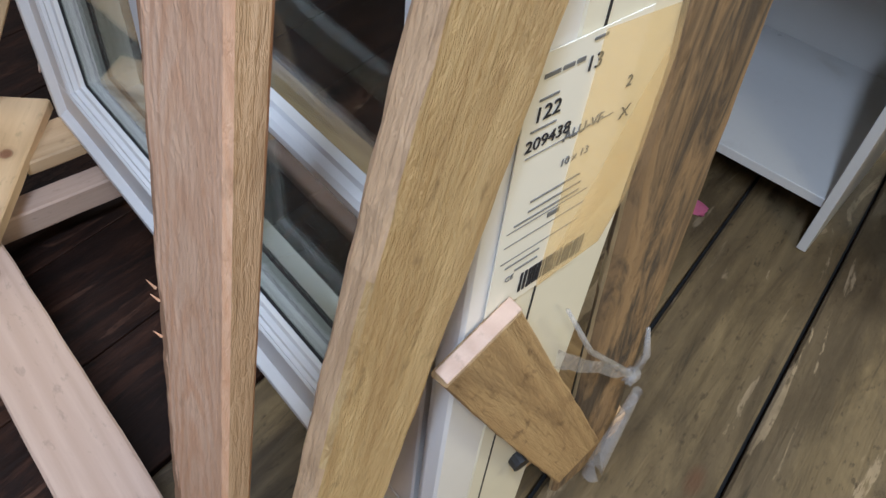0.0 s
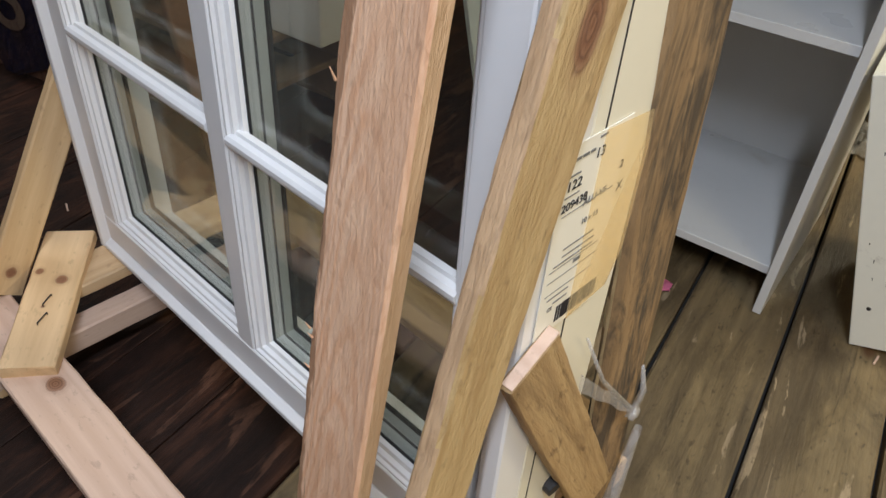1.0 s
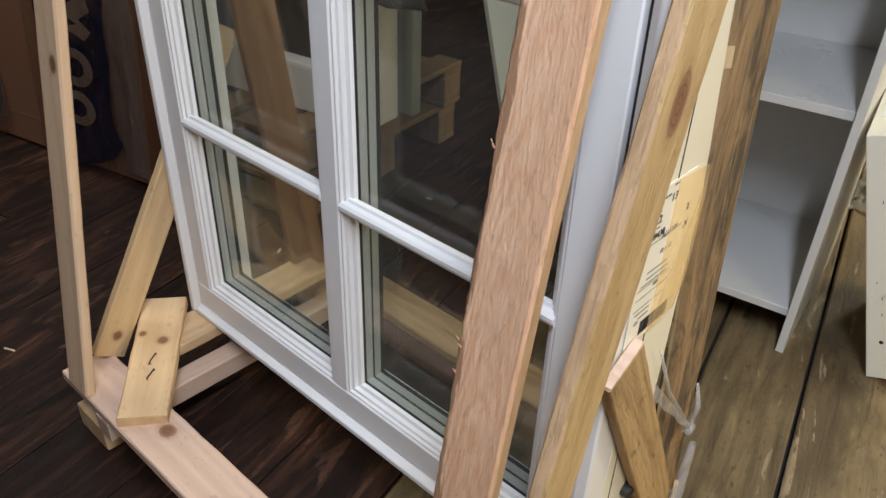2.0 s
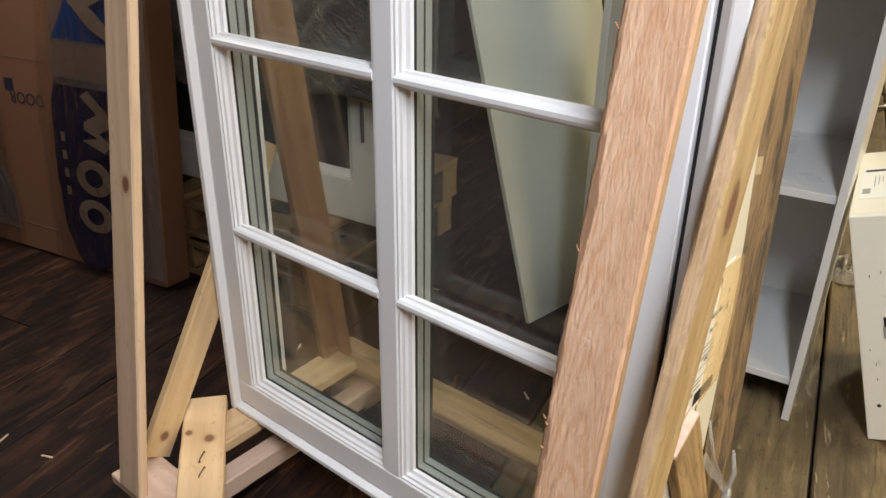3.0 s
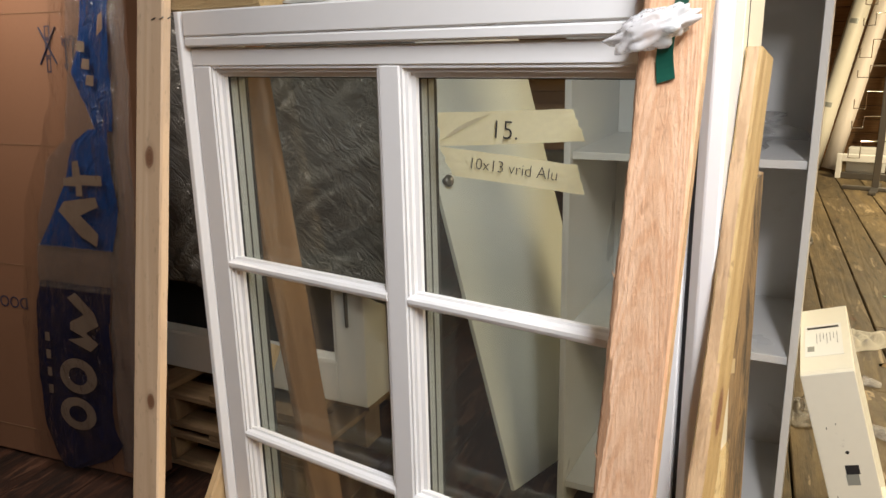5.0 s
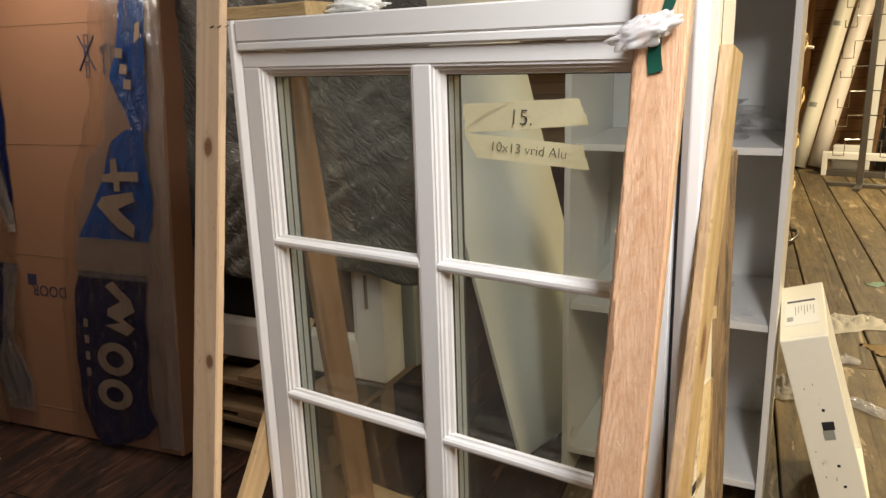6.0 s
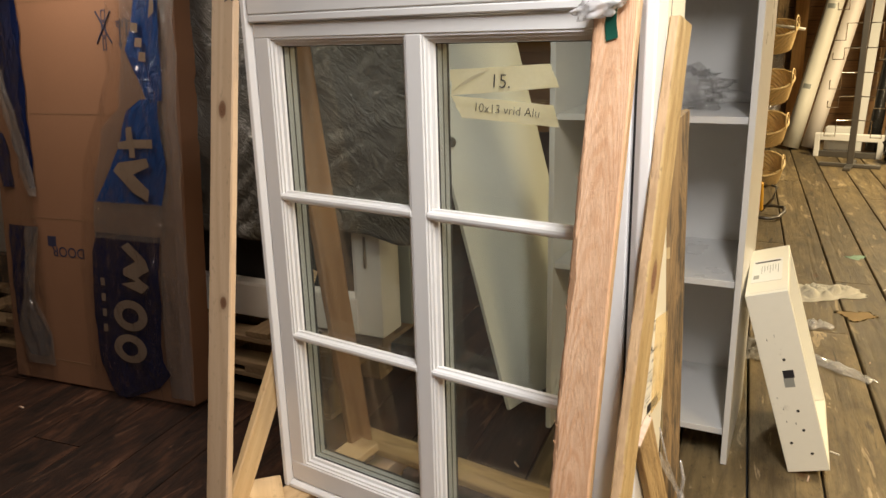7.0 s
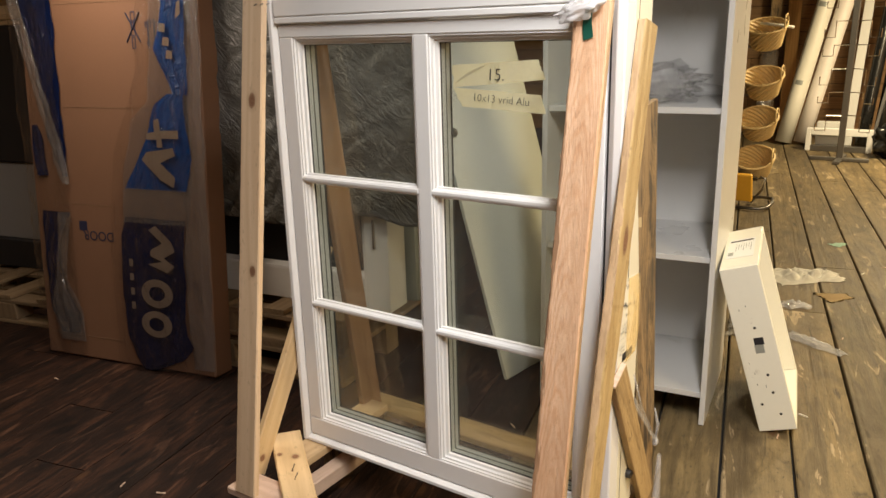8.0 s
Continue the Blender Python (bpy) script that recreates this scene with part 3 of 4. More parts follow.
for text, size, y, z in (("122", 0.017, 0.019, 0.760), ("13", 0.0165, 0.052, 0.778), ("209438", 0.0145, 0.017, 0.741), ("ALU-VF", 0.0125, 0.048, 0.735), ("10 x 13", 0.010, 0.051, 0.715), ("2", 0.014, 0.094, 0.752), ("X", 0.016, 0.097, 0.728), ("CE", 0.008, 0.024, 0.632)):
    writing("print", text, size * 0.8, on_side(y, z + 0.002), INK if size > 0.0135 else GREYINK, sticker)
for y0, y1, z, h in ((0.019, 0.030, 0.7885, 0.0045), (0.032, 0.040, 0.7885, 0.0045), (0.042, 0.048, 0.7885, 0.0045), (0.052, 0.062, 0.798, 0.003), (0.019, 0.033, 0.775, 0.0025), (0.017, 0.036, 0.7560, 0.0018), (0.017, 0.088, 0.7385, 0.0006), (0.03, 0.072, 0.700, 0.002), (0.03, 0.075, 0.692, 0.002), (0.02, 0.075, 0.6855, 0.002), (0.015, 0.085, 0.682, 0.0006), (0.015, 0.085, 0.670, 0.0006), (0.015, 0.085, 0.655, 0.0006), (0.02, 0.05, 0.648, 0.002), (0.05, 0.06, 0.676, 0.007), (0.03, 0.05, 0.640, 0.0025)):
    part("print_bar", cuboid(SX + 0.0002, SX + 0.0007, y0 - 0.006, y1 - 0.006, z, z + h * 0.55, 0), GREYINK, sticker)
rnd = random.Random(5)
y = 0.032
while y < 0.092:
    w = rnd.choice((0.0008, 0.0014, 0.0022))
    part("barcode_bar", cuboid(SX + 0.0002, SX + 0.0007, y, y + w, 0.613, 0.632, 0), INK, sticker)
    y += w + rnd.choice((0.0009, 0.0016))
brown = bmesh.new()
brown.faces.new([brown.verts.new(p) for p in ((SX + 0.0014, 0.052, 0.803), (SX + 0.0014, 0.1285, 0.797), (SX + 0.0014, 0.1285, 0.65), (SX + 0.0014, 0.112, 0.612), (SX + 0.0014, 0.05, 0.606))])
bmesh.ops.solidify(brown, geom=brown.faces[:], thickness=0.0001)
tape_ob = single("packing_tape", brown, BROWNTAPE, "clear brown packing tape over the delivery label", "tape")
tape_ob.visible_shadow = False


# ---- the timber rack ----
rack = thing("window_rack", (0.48, -0.1, 0), "nailed rack of sawn pine boards that holds the window upright", "rack")


def pink_y(z):
    return -0.066 - (1.3 - z) * 0.150


def left_y(z):
    return -0.087 - (1.3 - z) * 0.169


def gold_y(z):
    return -0.234 + (z - 0.2) * 0.239


def old_y(z):
    return 0.338 - (z - 0.2) * 0.185


board("front_post", (0.9085, pink_y(0.127) + 0.0105, 0.127), (0.9205, pink_y(1.58) + 0.0105, 1.58), (1, 0, 0), 0.074, 0.020, PINE_PINK, rack, 4, "rough pinkish board with torn edges", rough=0.0026, segs=150, bow=0.0015, even=0.12, side=PINE_SHADE_EDGE)
board("front_post", (0.0365, left_y(0.126) + 0.009, 0.127), (0.0075, left_y(1.62) + 0.009, 1.62), (1, 0, 0), 0.074, 0.019, PINE_POST, rack, 7, "planed pine board with two dark knots", rough=0.0012, segs=40)
board("side_post", (0.9845, gold_y(0.126) + 0.0365, 0.127), (0.9845, gold_y(1.335) + 0.0365, 1.335), (0, 1, 0), 0.071, 0.019, PINE_GOLD, rack, 12, "narrow golden sawn batten with a long knot", rough=0.0022, segs=70, bow=0.0015, side=PINE_SHADE_EDGE, both=True)
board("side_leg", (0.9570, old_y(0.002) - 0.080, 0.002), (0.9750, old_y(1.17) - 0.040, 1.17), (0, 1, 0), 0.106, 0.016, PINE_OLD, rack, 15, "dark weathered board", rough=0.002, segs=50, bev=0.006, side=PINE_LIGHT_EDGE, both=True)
board("cleat", (0.9815, 0.215, 0.165), (0.9815, -0.006, 0.5985), (0, 0.889, 0.458), 0.072, 0.015, PINE_MOTTLED, rack, 21, "short slanting offcut", rough=0.0015, bev=0.002)
cleat_m, cleat_len = axes((0.9815, 0.215, 0.165), (0.9815, -0.006, 0.5985), (0, 0.889, 0.458))
part("end_grain", cuboid(-0.034, 0.034, -0.0062, 0.0062, cleat_len / 2 + 0.0005, cleat_len / 2 + 0.0022, 0.0005), PINE_PALE, rack, "pale freshly sawn end", cleat_m)
board("side_brace", (-0.016, -0.196, 0.128), (-0.016, 0.160, 0.722), (0, 1, 0), 0.066, 0.021, PINE_BRACE, rack, 25, rough=0.001)
board("back_leg", (0.012, 0.311, 0.002), (0.012, 0.133, 1.40), (0, 1, 0), 0.090, 0.022, PINE_SHADED, rack, 28, "brown board with shade put in its colour")
board("base_board", (-0.035, -0.233, 0.115), (1.0, -0.233, 0.115), (0, 1, 0), 0.096, 0.022, PINE_BASE, rack, 31, rough=0.0015)
board("base_board", (-0.035, 0.345, 0.115), (0.935, 0.345, 0.115), (0, 1, 0), 0.096, 0.022, PINE_MOTTLED, rack, 33)
board("nailed_board", (-0.038, -0.045, 0.167), (0.211, -0.246, 0.139), (0.6, 0.8, 0), 0.088, 0.024, PINE_NAILED, rack, 36, "short nailed board with bent staples", rough=0.0012)
for sx in (0.118, 0.86):
    board("bottom_rail", (sx, -0.282, 0.080), (sx, 0.392, 0.080), (1, 0, 0), 0.047, 0.046, PINE_PALE, rack, 40 + int(sx * 10))
for x0, x1 in ((0.0, 0.09), (0.860, 0.948)):
    xm = (x0 + x1) / 2
    board("support", (xm, -0.10, 0.140), (xm, 0.29, 0.140), (1, 0, 0), 0.088, 0.026, PINE, rack, 45 + int(xm * 10))
    for yy in (-0.235, 0.345):
        part("foot", cuboid(xm - 0.055, xm + 0.055, yy - 0.045, yy + 0.045, 0.0, 0.057, 0.003), PINE, rack)
    part("packer", cuboid(xm - 0.04, xm + 0.04, 0.06, 0.11, 0.0, 0.1265, 0.003), PINE_OLD, rack)
board("top_cleat", (-0.03, 0.040, 1.435), (0.215, 0.040, 1.435), (0, 1, 0), 0.085, 0.026, PINE_GOLD, rack, 52)
for (ax, ay, az), (bx, by, bz) in (((0.095, -0.146, 0.1670), (0.108, -0.167, 0.1650)), ((0.130, -0.170, 0.1635), (0.142, -0.192, 0.1615))):
    part("staple", tube([(ax, ay, az - 0.006), (ax, ay, az), (bx, by, bz), (bx, by, bz - 0.006)], 0.0012, 6), DARK, rack, "bent dark staple")
for k in range(3):
    part("staple", tube([(0.02 + 0.022 * k, left_y(1.40) - 0.001, 1.405), (0.03 + 0.022 * k, left_y(1.40) - 0.001, 1.408)], 0.0012, 6), STEEL, rack)
# torn splinters on the pinkish board's edge
rnd = random.Random(8)
for k in range(6):
    z = rnd.uniform(0.45, 1.35)
    x = 0.8715 + 0.0101 * (z - 0.2) + rnd.uniform(-0.002, 0.002)
    yy = pink_y(z)
    part("splinter", tube([(x, yy + 0.001, z), (x - 0.002, yy - 0.002, z + rnd.uniform(0.005, 0.014))], 0.0008, 4, radii=[0.0011, 0.0003]), PINE_PINK, rack)

# tape and film remains on the pinkish board
zt = 1.335
green = single("green_tape", grid_sheet(4, 20, lambda u, v: (0.908 + 0.020 * u + 0.012 * v - 0.006 * math.sin(6 * v), pink_y(zt - 0.03 + 0.13 * v) - 0.003 - 0.010 * math.sin(3 * v) ** 2 * (0.5 + u), zt - 0.03 + 0.13 * v + 0.006 * u)), GREEN, "torn dark green tape hanging on the board", "tape")
green.modifiers.new("thick", "SOLIDIFY").thickness = 0.0006
bm = crumple((0.050, 0.014, 0.020), 2.0, 0.28)
bmesh.ops.transform(bm, matrix=Matrix.Translation((0.900, pink_y(zt + 0.02) - 0.012, zt + 0.028)) @ Matrix.Rotation(radians(-18), 4, "Y"), verts=bm.verts)
film = single("film_scrap", bm, sheet("white_film", (0.97, 0.97, 0.97), 0.16, 0.42, 0.8, 40.0, (0.88, 0.87, 0.88), (1, 1, 1), 0.10), "crumpled scrap of clear film stuck to the board", "film", smooth=True)
# white plastic cord tied round the weathered leg
cord = thing("plastic_cord", (1.0, 0.28, 0.2), "knotted white plastic cord round the weathered leg", "cord")
part("strand", tube([(0.985, 0.085, 0.563), (0.985, 0.146, 0.456), (0.985, 0.267, 0.302)], 0.003, 8, radii=[0.0016, 0.0030, 0.0045]), FILM, cord, "", None, True)
part("strand", tube([(0.985, 0.251, 0.403), (0.991, 0.263, 0.353), (0.985, 0.267, 0.302)], 0.004, 8, radii=[0.0022, 0.0045, 0.0050]), FILM, cord, "", None, True)
part("knot", crumple((0.008, 0.011, 0.013), 4.0, 0.4, 3), FILM, cord, "", Matrix.Translation((0.985, 0.267, 0.302)), True)
part("loop_band", grid_sheet(20, 4, lambda u, v: (0.986 + 0.004 * abs(noise.noise((u * 6, v * 3, 3))), 0.089 + 0.178 * u, 0.497 + -0.195 * u + 0.026 * (v - 0.5) * (1 - 0.6 * u) + 0.004 * noise.noise((u * 5, v, 6)))), FILM, cord, "", None, True)
TAIL_TOP, TAIL_END = Vector((0.985, 0.29, 0.254)), Vector((0.985, 0.275, 0.059))


def tail_at(u, v):
    """A gathered tail of film that hangs from the knot and twists as it falls."""
    p = TAIL_TOP.lerp(TAIL_END, v)
    w = 0.006 + 0.007 * v
    return (p.x + 0.006 + w * math.cos(u * 5.5 + v * 7), p.y + w * math.sin(u * 5.5 + v * 7), max(0.012, p.z))


part("tail", grid_sheet(10, 44, tail_at), FILM, cord, "", None, True)


# ---- shelf unit ----
SHELF = Matrix.Translation((0.936, 0.957, 0)) @ Matrix.Rotation(radians(7.6), 4, "Z")
unit = tagged(place(new("shelf_unit"), None, SHELF), "white laminate shelf unit with empty shelves", "shelf")
SW, SD, SH = 0.592, 0.50, 1.93
part("side_panel", cuboid(-0.018, 0, 0, SD, 0.002, SH, 0.001), LAMINATE, unit, "", SHELF)
part("side_panel", cuboid(-SW, -SW + 0.018, 0, SD, 0.002, SH, 0.001), LAMINATE, unit, "", SHELF)
part("back_panel", cuboid(-SW + 0.0185, -0.0185, SD - 0.008, SD, 0.095, SH - 0.02, 0), LAMINATE, unit, "", SHELF)
for z in (0.095, 0.578, 1.060, 1.52):
    part("shelf", cuboid(-SW + 0.0185, -0.0185, 0.016, SD - 0.0085, z, z + 0.020, 0.001), LAMINATE, unit, "", SHELF)
part("top_panel", cuboid(-SW + 0.0185, -0.0185, 0.001, SD, SH - 0.019, SH, 0.001), LAMINATE, unit, "", SHELF)
bm = crumple((0.17, 0.14, 0.066), 5.0, 0.55)
single("film_clump", bm, sheet("packing_film", (0.97, 0.97, 0.97), 0.15, 0.90, 1.0, 30.0, (0.80, 0.78, 0.77), (1, 1, 1), 0.10), "crumpled clear packing film lying on a shelf", "film", m=SHELF @ Matrix.Translation((-0.27, 0.25, 1.135)), smooth=True)

# ---- white scuffed box leaning on the shelf unit ----
O = Vector((1.106, 1.014, 0.002))
bw, bd, bh = Vector((0.090, 0.060, -0.0)), Vector((-0.078, 0.41, 0.045)), Vector((-0.158, -0.060, 0.562))
bh.normalize()
bd = (bd - bh * bd.dot(bh)).normalized()
BOX = Matrix((bd.cross(bh), bd, bh)).transposed().to_4x4()
BOX.translation = O
lw, ld, lh = 0.118, 0.42, 0.587
carcass = tagged(place(new("drawer_box"), None, BOX), "scuffed white board box leaning against the shelf unit", "box")
part("front_panel", cuboid(0, lw, 0, 0.018, 0.0, lh, 0.0015), SCUFFED, carcass, "", BOX)
part("top_panel", cuboid(0, lw, 0.0185, ld, lh - 0.018, lh, 0.0015), SCUFFED, carcass, "", BOX)
part("bottom_panel", cuboid(0, lw, 0.0185, ld, 0, 0.018, 0.0015), SCUFFED, carcass, "", BOX)
part("side_panel", cuboid(0, 0.016, 0.0185, ld, 0.0185, lh - 0.0185, 0.001), SCUFFED, carcass, "", BOX)
part("back_panel", cuboid(0.0165, lw, ld - 0.018, ld, 0.0185, lh - 0.0185, 0.001), SCUFFED, carcass, "", BOX)
box_label = part("label", cuboid(0.012, 0.100, 0.10, 0.30, lh + 0.0005, lh + 0.0013, 0), PAPER, carcass, "printed paper label with unreadable text", BOX)
part("label_stripe", cuboid(0.018, 0.094, 0.272, 0.284, lh + 0.0014, lh + 0.002, 0), INK, box_label, "", BOX)
for k in range(7):
    part("print_bar", cuboid(0.040 + 0.008 * k, 0.0412 + 0.008 * k, 0.17 + 0.015 * (k % 3), 0.24, lh + 0.0014, lh + 0.002, 0), GREYINK, box_label, "", BOX)
part("print_bar", cuboid(0.018, 0.034, 0.13, 0.16, lh + 0.0014, lh + 0.002, 0), SPACER, box_label, "", BOX)
for hx, hz in ((0.064, 0.375), (0.069, 0.205), (0.030, 0.10), (0.080, 0.06), (0.072, 0.14)):
    part("hole", tube([(hx, -0.0006, hz), (hx, 0.004, hz)], 0.0045, 12), DARK, carcass, "", BOX)
for hx, hz, s in ((0.030, 0.44, 0.006), (0.052, 0.45, 0.006), (0.02, 0.25, 0.005), (0.03, 0.21, 0.008), (0.055, 0.16, 0.009), (0.03, 0.17, 0.006)):
    part("chip", cuboid(hx, hx + 0.0015, -0.0006, 0.001, hz, hz + s, 0), DARK, carcass, "", BOX)
part("sticker", cuboid(0.052, 0.082, -0.0008, 0.0, 0.315, 0.34, 0), INK, carcass, "torn black and white sticker", BOX)
part("sticker", cuboid(0.050, 0.078, -0.0007, 0.0, 0.285, 0.3145, 0), SPACER, carcass, "", BOX)
for hy, hz in ((0.13, 0.47), (0.16, 0.34), (0.10, 0.21), (0.20, 0.13)):
    part("hole", tube([(0.0158, hy, hz), (0.0168, hy, hz)], 0.0055, 12), DARK, carcass, "", BOX)

# ---- cabinet door leaning behind the window ----
DX, DY, LEAN = 0.185, 0.922, 0.282
DOOR = on_plane((DX, DY, 0.004), (0.20, 1, 0.0564), (-LEAN, 0.0, 1))
leaf = tagged(place(new("cabinet_door"), None, DOOR), "plain white cabinet door leaning on wrapped windows", "door")
part("panel", cuboid(0, 0.525, 0, 1.62, -0.017, 0.0, 0.0015), DOORWHITE, leaf, "", DOOR)
part("knob", tube([(0.034, 0.987, 0), (0.034, 0.987, 0.006), (0.034, 0.987, 0.016), (0.034, 0.987, 0.022)], 0.012, 16, radii=[0.012, 0.008, 0.019, 0.016]), STEEL, leaf, "dark round knob", DOOR, True)


# ---- windows stacked behind, on pallets, under black film ----
def pallet(name, m):
    p = tagged(place(new(name), None, m), "worn wooden shipping pallet", "pallet", "pallets")
    for k in range(5):
        x = -0.55 + 0.275 * k
        part("deck_board", board_mesh("deck_board", 0.8, 0.1, 0.020, PALLET, 60 + k), None, p, "", m @ Matrix.Translation((x, 0, 0.134)) @ Matrix.Rotation(radians(90), 4, "X"))
    for k in range(3):
        y = -0.35 + 0.35 * k
        part("stringer", board_mesh("stringer", 1.2, 0.1, 0.020, PALLET, 70 + k), None, p, "", m @ Matrix.Translation((0, y, 0.113)) @ Matrix.Rotation(radians(90), 4, "Z") @ Matrix.Rotation(radians(90), 4, "X"))
        part("bottom_board", board_mesh("bottom_board", 1.2, 0.1, 0.020, PALLET, 80 + k), None, p, "", m @ Matrix.Translation((0, y, 0.0105)) @ Matrix.Rotation(radians(90), 4, "Z") @ Matrix.Rotation(radians(90), 4, "X"))
        for x in (-0.53, 0, 0.53):
            part("block", cuboid(x - 0.07, x + 0.07, y - 0.05, y + 0.05, 0.021, 0.103, 0.003), PALLET, p, "", m)
    return p


BACK = Matrix.Translation((-0.191, 0.682, 0)) @ Matrix.Rotation(radians(8), 4, "Z")
pallet("pallet", BACK @ Matrix.Translation((-0.76, 0.27, 0)))
pallet("pallet", BACK @ Matrix.Translation((-0.74, 0.27, 0.1445)))
stack = tagged(place(new("wrapped_window"), None, BACK @ Matrix.Translation((0, 0, 0.29))), "white window standing on pallets, half under black film", "window")
for x0, x1, z0, z1 in ((-0.105, 0, 0.29, 1.62), (-1.22, -1.09, 0.29, 1.62), (-1.0895, -0.1055, 0.29, 0.42), (-1.0895, -0.1055, 1.50, 1.62)):
    part("frame", cuboid(x0, x1, 0, 0.13, z0, z1, 0.003), WHITE, stack, "", BACK)
part("moulding", rings((-1.09, -0.105, 0.42, 1.5), [(-0.002, -0.001), (0.008, 0.002), (0.012, 0.012), (0.02, 0.03)]), WHITE, stack, "", BACK)
part("pane", cuboid(-1.089, -0.106, 0.045, 0.051, 0.421, 1.499, 0), RUBBER, stack, "dark unlit glass", BACK)
part("handle", cuboid(-0.062, -0.052, -0.012, -0.001, 0.545, 0.66, 0.003), STEEL, stack, "", BACK)
second = tagged(place(new("wrapped_window"), None, BACK @ Matrix.Translation((0, 0.25, 0.29))), "cream board panel standing behind the wrapped window", "panel")
part("board", cuboid(-1.1, 0.03, 0.16, 0.20, 0.29, 1.60, 0.003), SPACER, second, "", BACK)


def drape(u, v):
    """Black film hung over the top and down the front of the wrapped window."""
    x = -1.28 + 1.50 * u
    hem = 0.655 + 0.03 * math.sin(9 * u) + 0.03 * noise.noise((u * 6, 0, 4))
    z = hem + (1.66 - hem) * v
    fold = 0.030 * abs(noise.noise((u * 7 + v * 2.5, v * 3.0, 2))) + 0.035 * abs(noise.noise((u * 17 - v * 11, v * 4 + u * 3, 7))) + 0.014 * abs(noise.noise((u * 38 + v * 20, v * 9, 1)))
    return BACK @ Vector((x, -0.02 - fold - 0.02 * (1 - v), z))


black = single("black_film", grid_sheet(90, 80, drape), BLACKFILM, "creased black plastic film hung over the stacked window", "film", smooth=True)
black.modifiers.new("thick", "SOLIDIFY").thickness = 0.001


# ---- door package in cardboard and printed film ----
CARDM = Matrix.Translation((-0.830, 0.330, 0.004)) @ Matrix.Rotation(radians(12.5), 4, "Z") @ Matrix.Rotation(radians(-5.5), 4, "X")
CW, CH, CD = 0.905, 2.10, 0.11
pack = tagged(place(new("door_package"), None, CARDM), "boxed door in brown cardboard and printed plastic film", "package")
part("cardboard", cuboid(-CW, 0, 0, CD, 0, CH, 0.008), CARD, pack, "", CARDM)
for z in (0.10, 0.676, 1.075, 1.48):
    part("crease", cuboid(-CW + 0.02, -0.03, -0.0012, 0.0, z, z + 0.002, 0), plain("crease_shade", (0.20, 0.115, 0.06), 0.8) if z == 0.10 else bpy.data.materials["crease_shade"], pack, "", CARDM)


def upside(name, text, size, x, z, mat):
    """Printing that stands on its head on the package's face."""
    return writing(name, text, size, CARDM @ on_plane((x, -0.0018, z), (-1, 0, 0), (0, 0, -1)), mat, pack)


upside("print", "DOOR", 0.056, -0.478, 0.566, NAVYINK)
part("print_bar", cuboid(-0.665, -0.622, -0.0016, -0.0004, 0.566, 0.606, 0), NAVYINK, pack, "", CARDM)
upside("print", "UP", 0.045, -0.195, 1.408, NAVYINK)
for x in (-0.205, -0.235):
    part("arrow", cuboid(x - 0.003, x + 0.003, -0.0016, -0.0004, 1.325, 1.392, 0), NAVYINK, pack, "", CARDM)
    bm = bmesh.new()
    bm.faces.new([bm.verts.new(p) for p in ((x - 0.010, -0.0015, 1.325), (x, -0.0015, 1.300), (x + 0.010, -0.0015, 1.325))])
    part("arrow_head", bm, NAVYINK, pack, "", CARDM)
part("arrow_bar", cuboid(-0.252, -0.188, -0.0016, -0.0004, 1.396, 1.400, 0), NAVYINK, pack, "", CARDM)
for s in (1, -1):
    a = CARDM @ Vector((-0.307 - 0.034 * s, -0.002, 1.325))
    b = CARDM @ Vector((-0.307 + 0.034 * s, -0.002, 1.435))
    part("cross_stroke", tube([a, b], 0.0028, 4), NAVYINK, pack)
for z0, z1, w in ((1.300, 1.345, 0.009), (1.348, 1.400, 0.011), (1.402, 1.440, 0.011)):
    part("knife_mark", rings((-0.307 - w, -0.307 + w, z0, z1), [(0, -0.0015), (0.004, -0.0015)]), NAVYINK, pack, "", CARDM)


def film_strip(name, x_of, width_of, z0, z1, mat, seed, lift=0.006, n=70, label="", amp=1.0):
    """A puckered strip of film down the package's face."""
    def at(u, v):
        z = z0 + (z1 - z0) * v
        x = x_of(z) + width_of(z) * (u - 0.5)
        pucker = 0.020 * abs(noise.noise((u * 2.2 + seed, z * 3.2, seed))) + 0.010 * abs(noise.noise((u * 6, z * 11, seed))) + 0.005 * abs(noise.noise((u * 13 + z * 9, z * 24, seed)))
        edge = 0.012 * noise.noise((seed + (3 if u > 0.5 else 0), z * 9, 2)) * abs(2 * u - 1)
        return CARDM @ Vector((x + edge, -lift - amp * 0.6 * pucker, z))
    ob = part(name, grid_sheet(26, int(n * 1.6), at), mat, pack, label, None, True)
    return ob


def band(name, rows, mat, seed, lift=0.008, label="", amp=1.0):
    """A strip of film between the edges given as rows of (height, left, right), bottom first."""
    zs, ls, rs = zip(*rows)
    return film_strip(name, lambda z: (np.interp(z, zs, ls) + np.interp(z, zs, rs)) / 2, lambda z: np.interp(z, zs, rs) - np.interp(z, zs, ls), zs[0], zs[-1], mat, seed, lift, label=label, amp=amp)


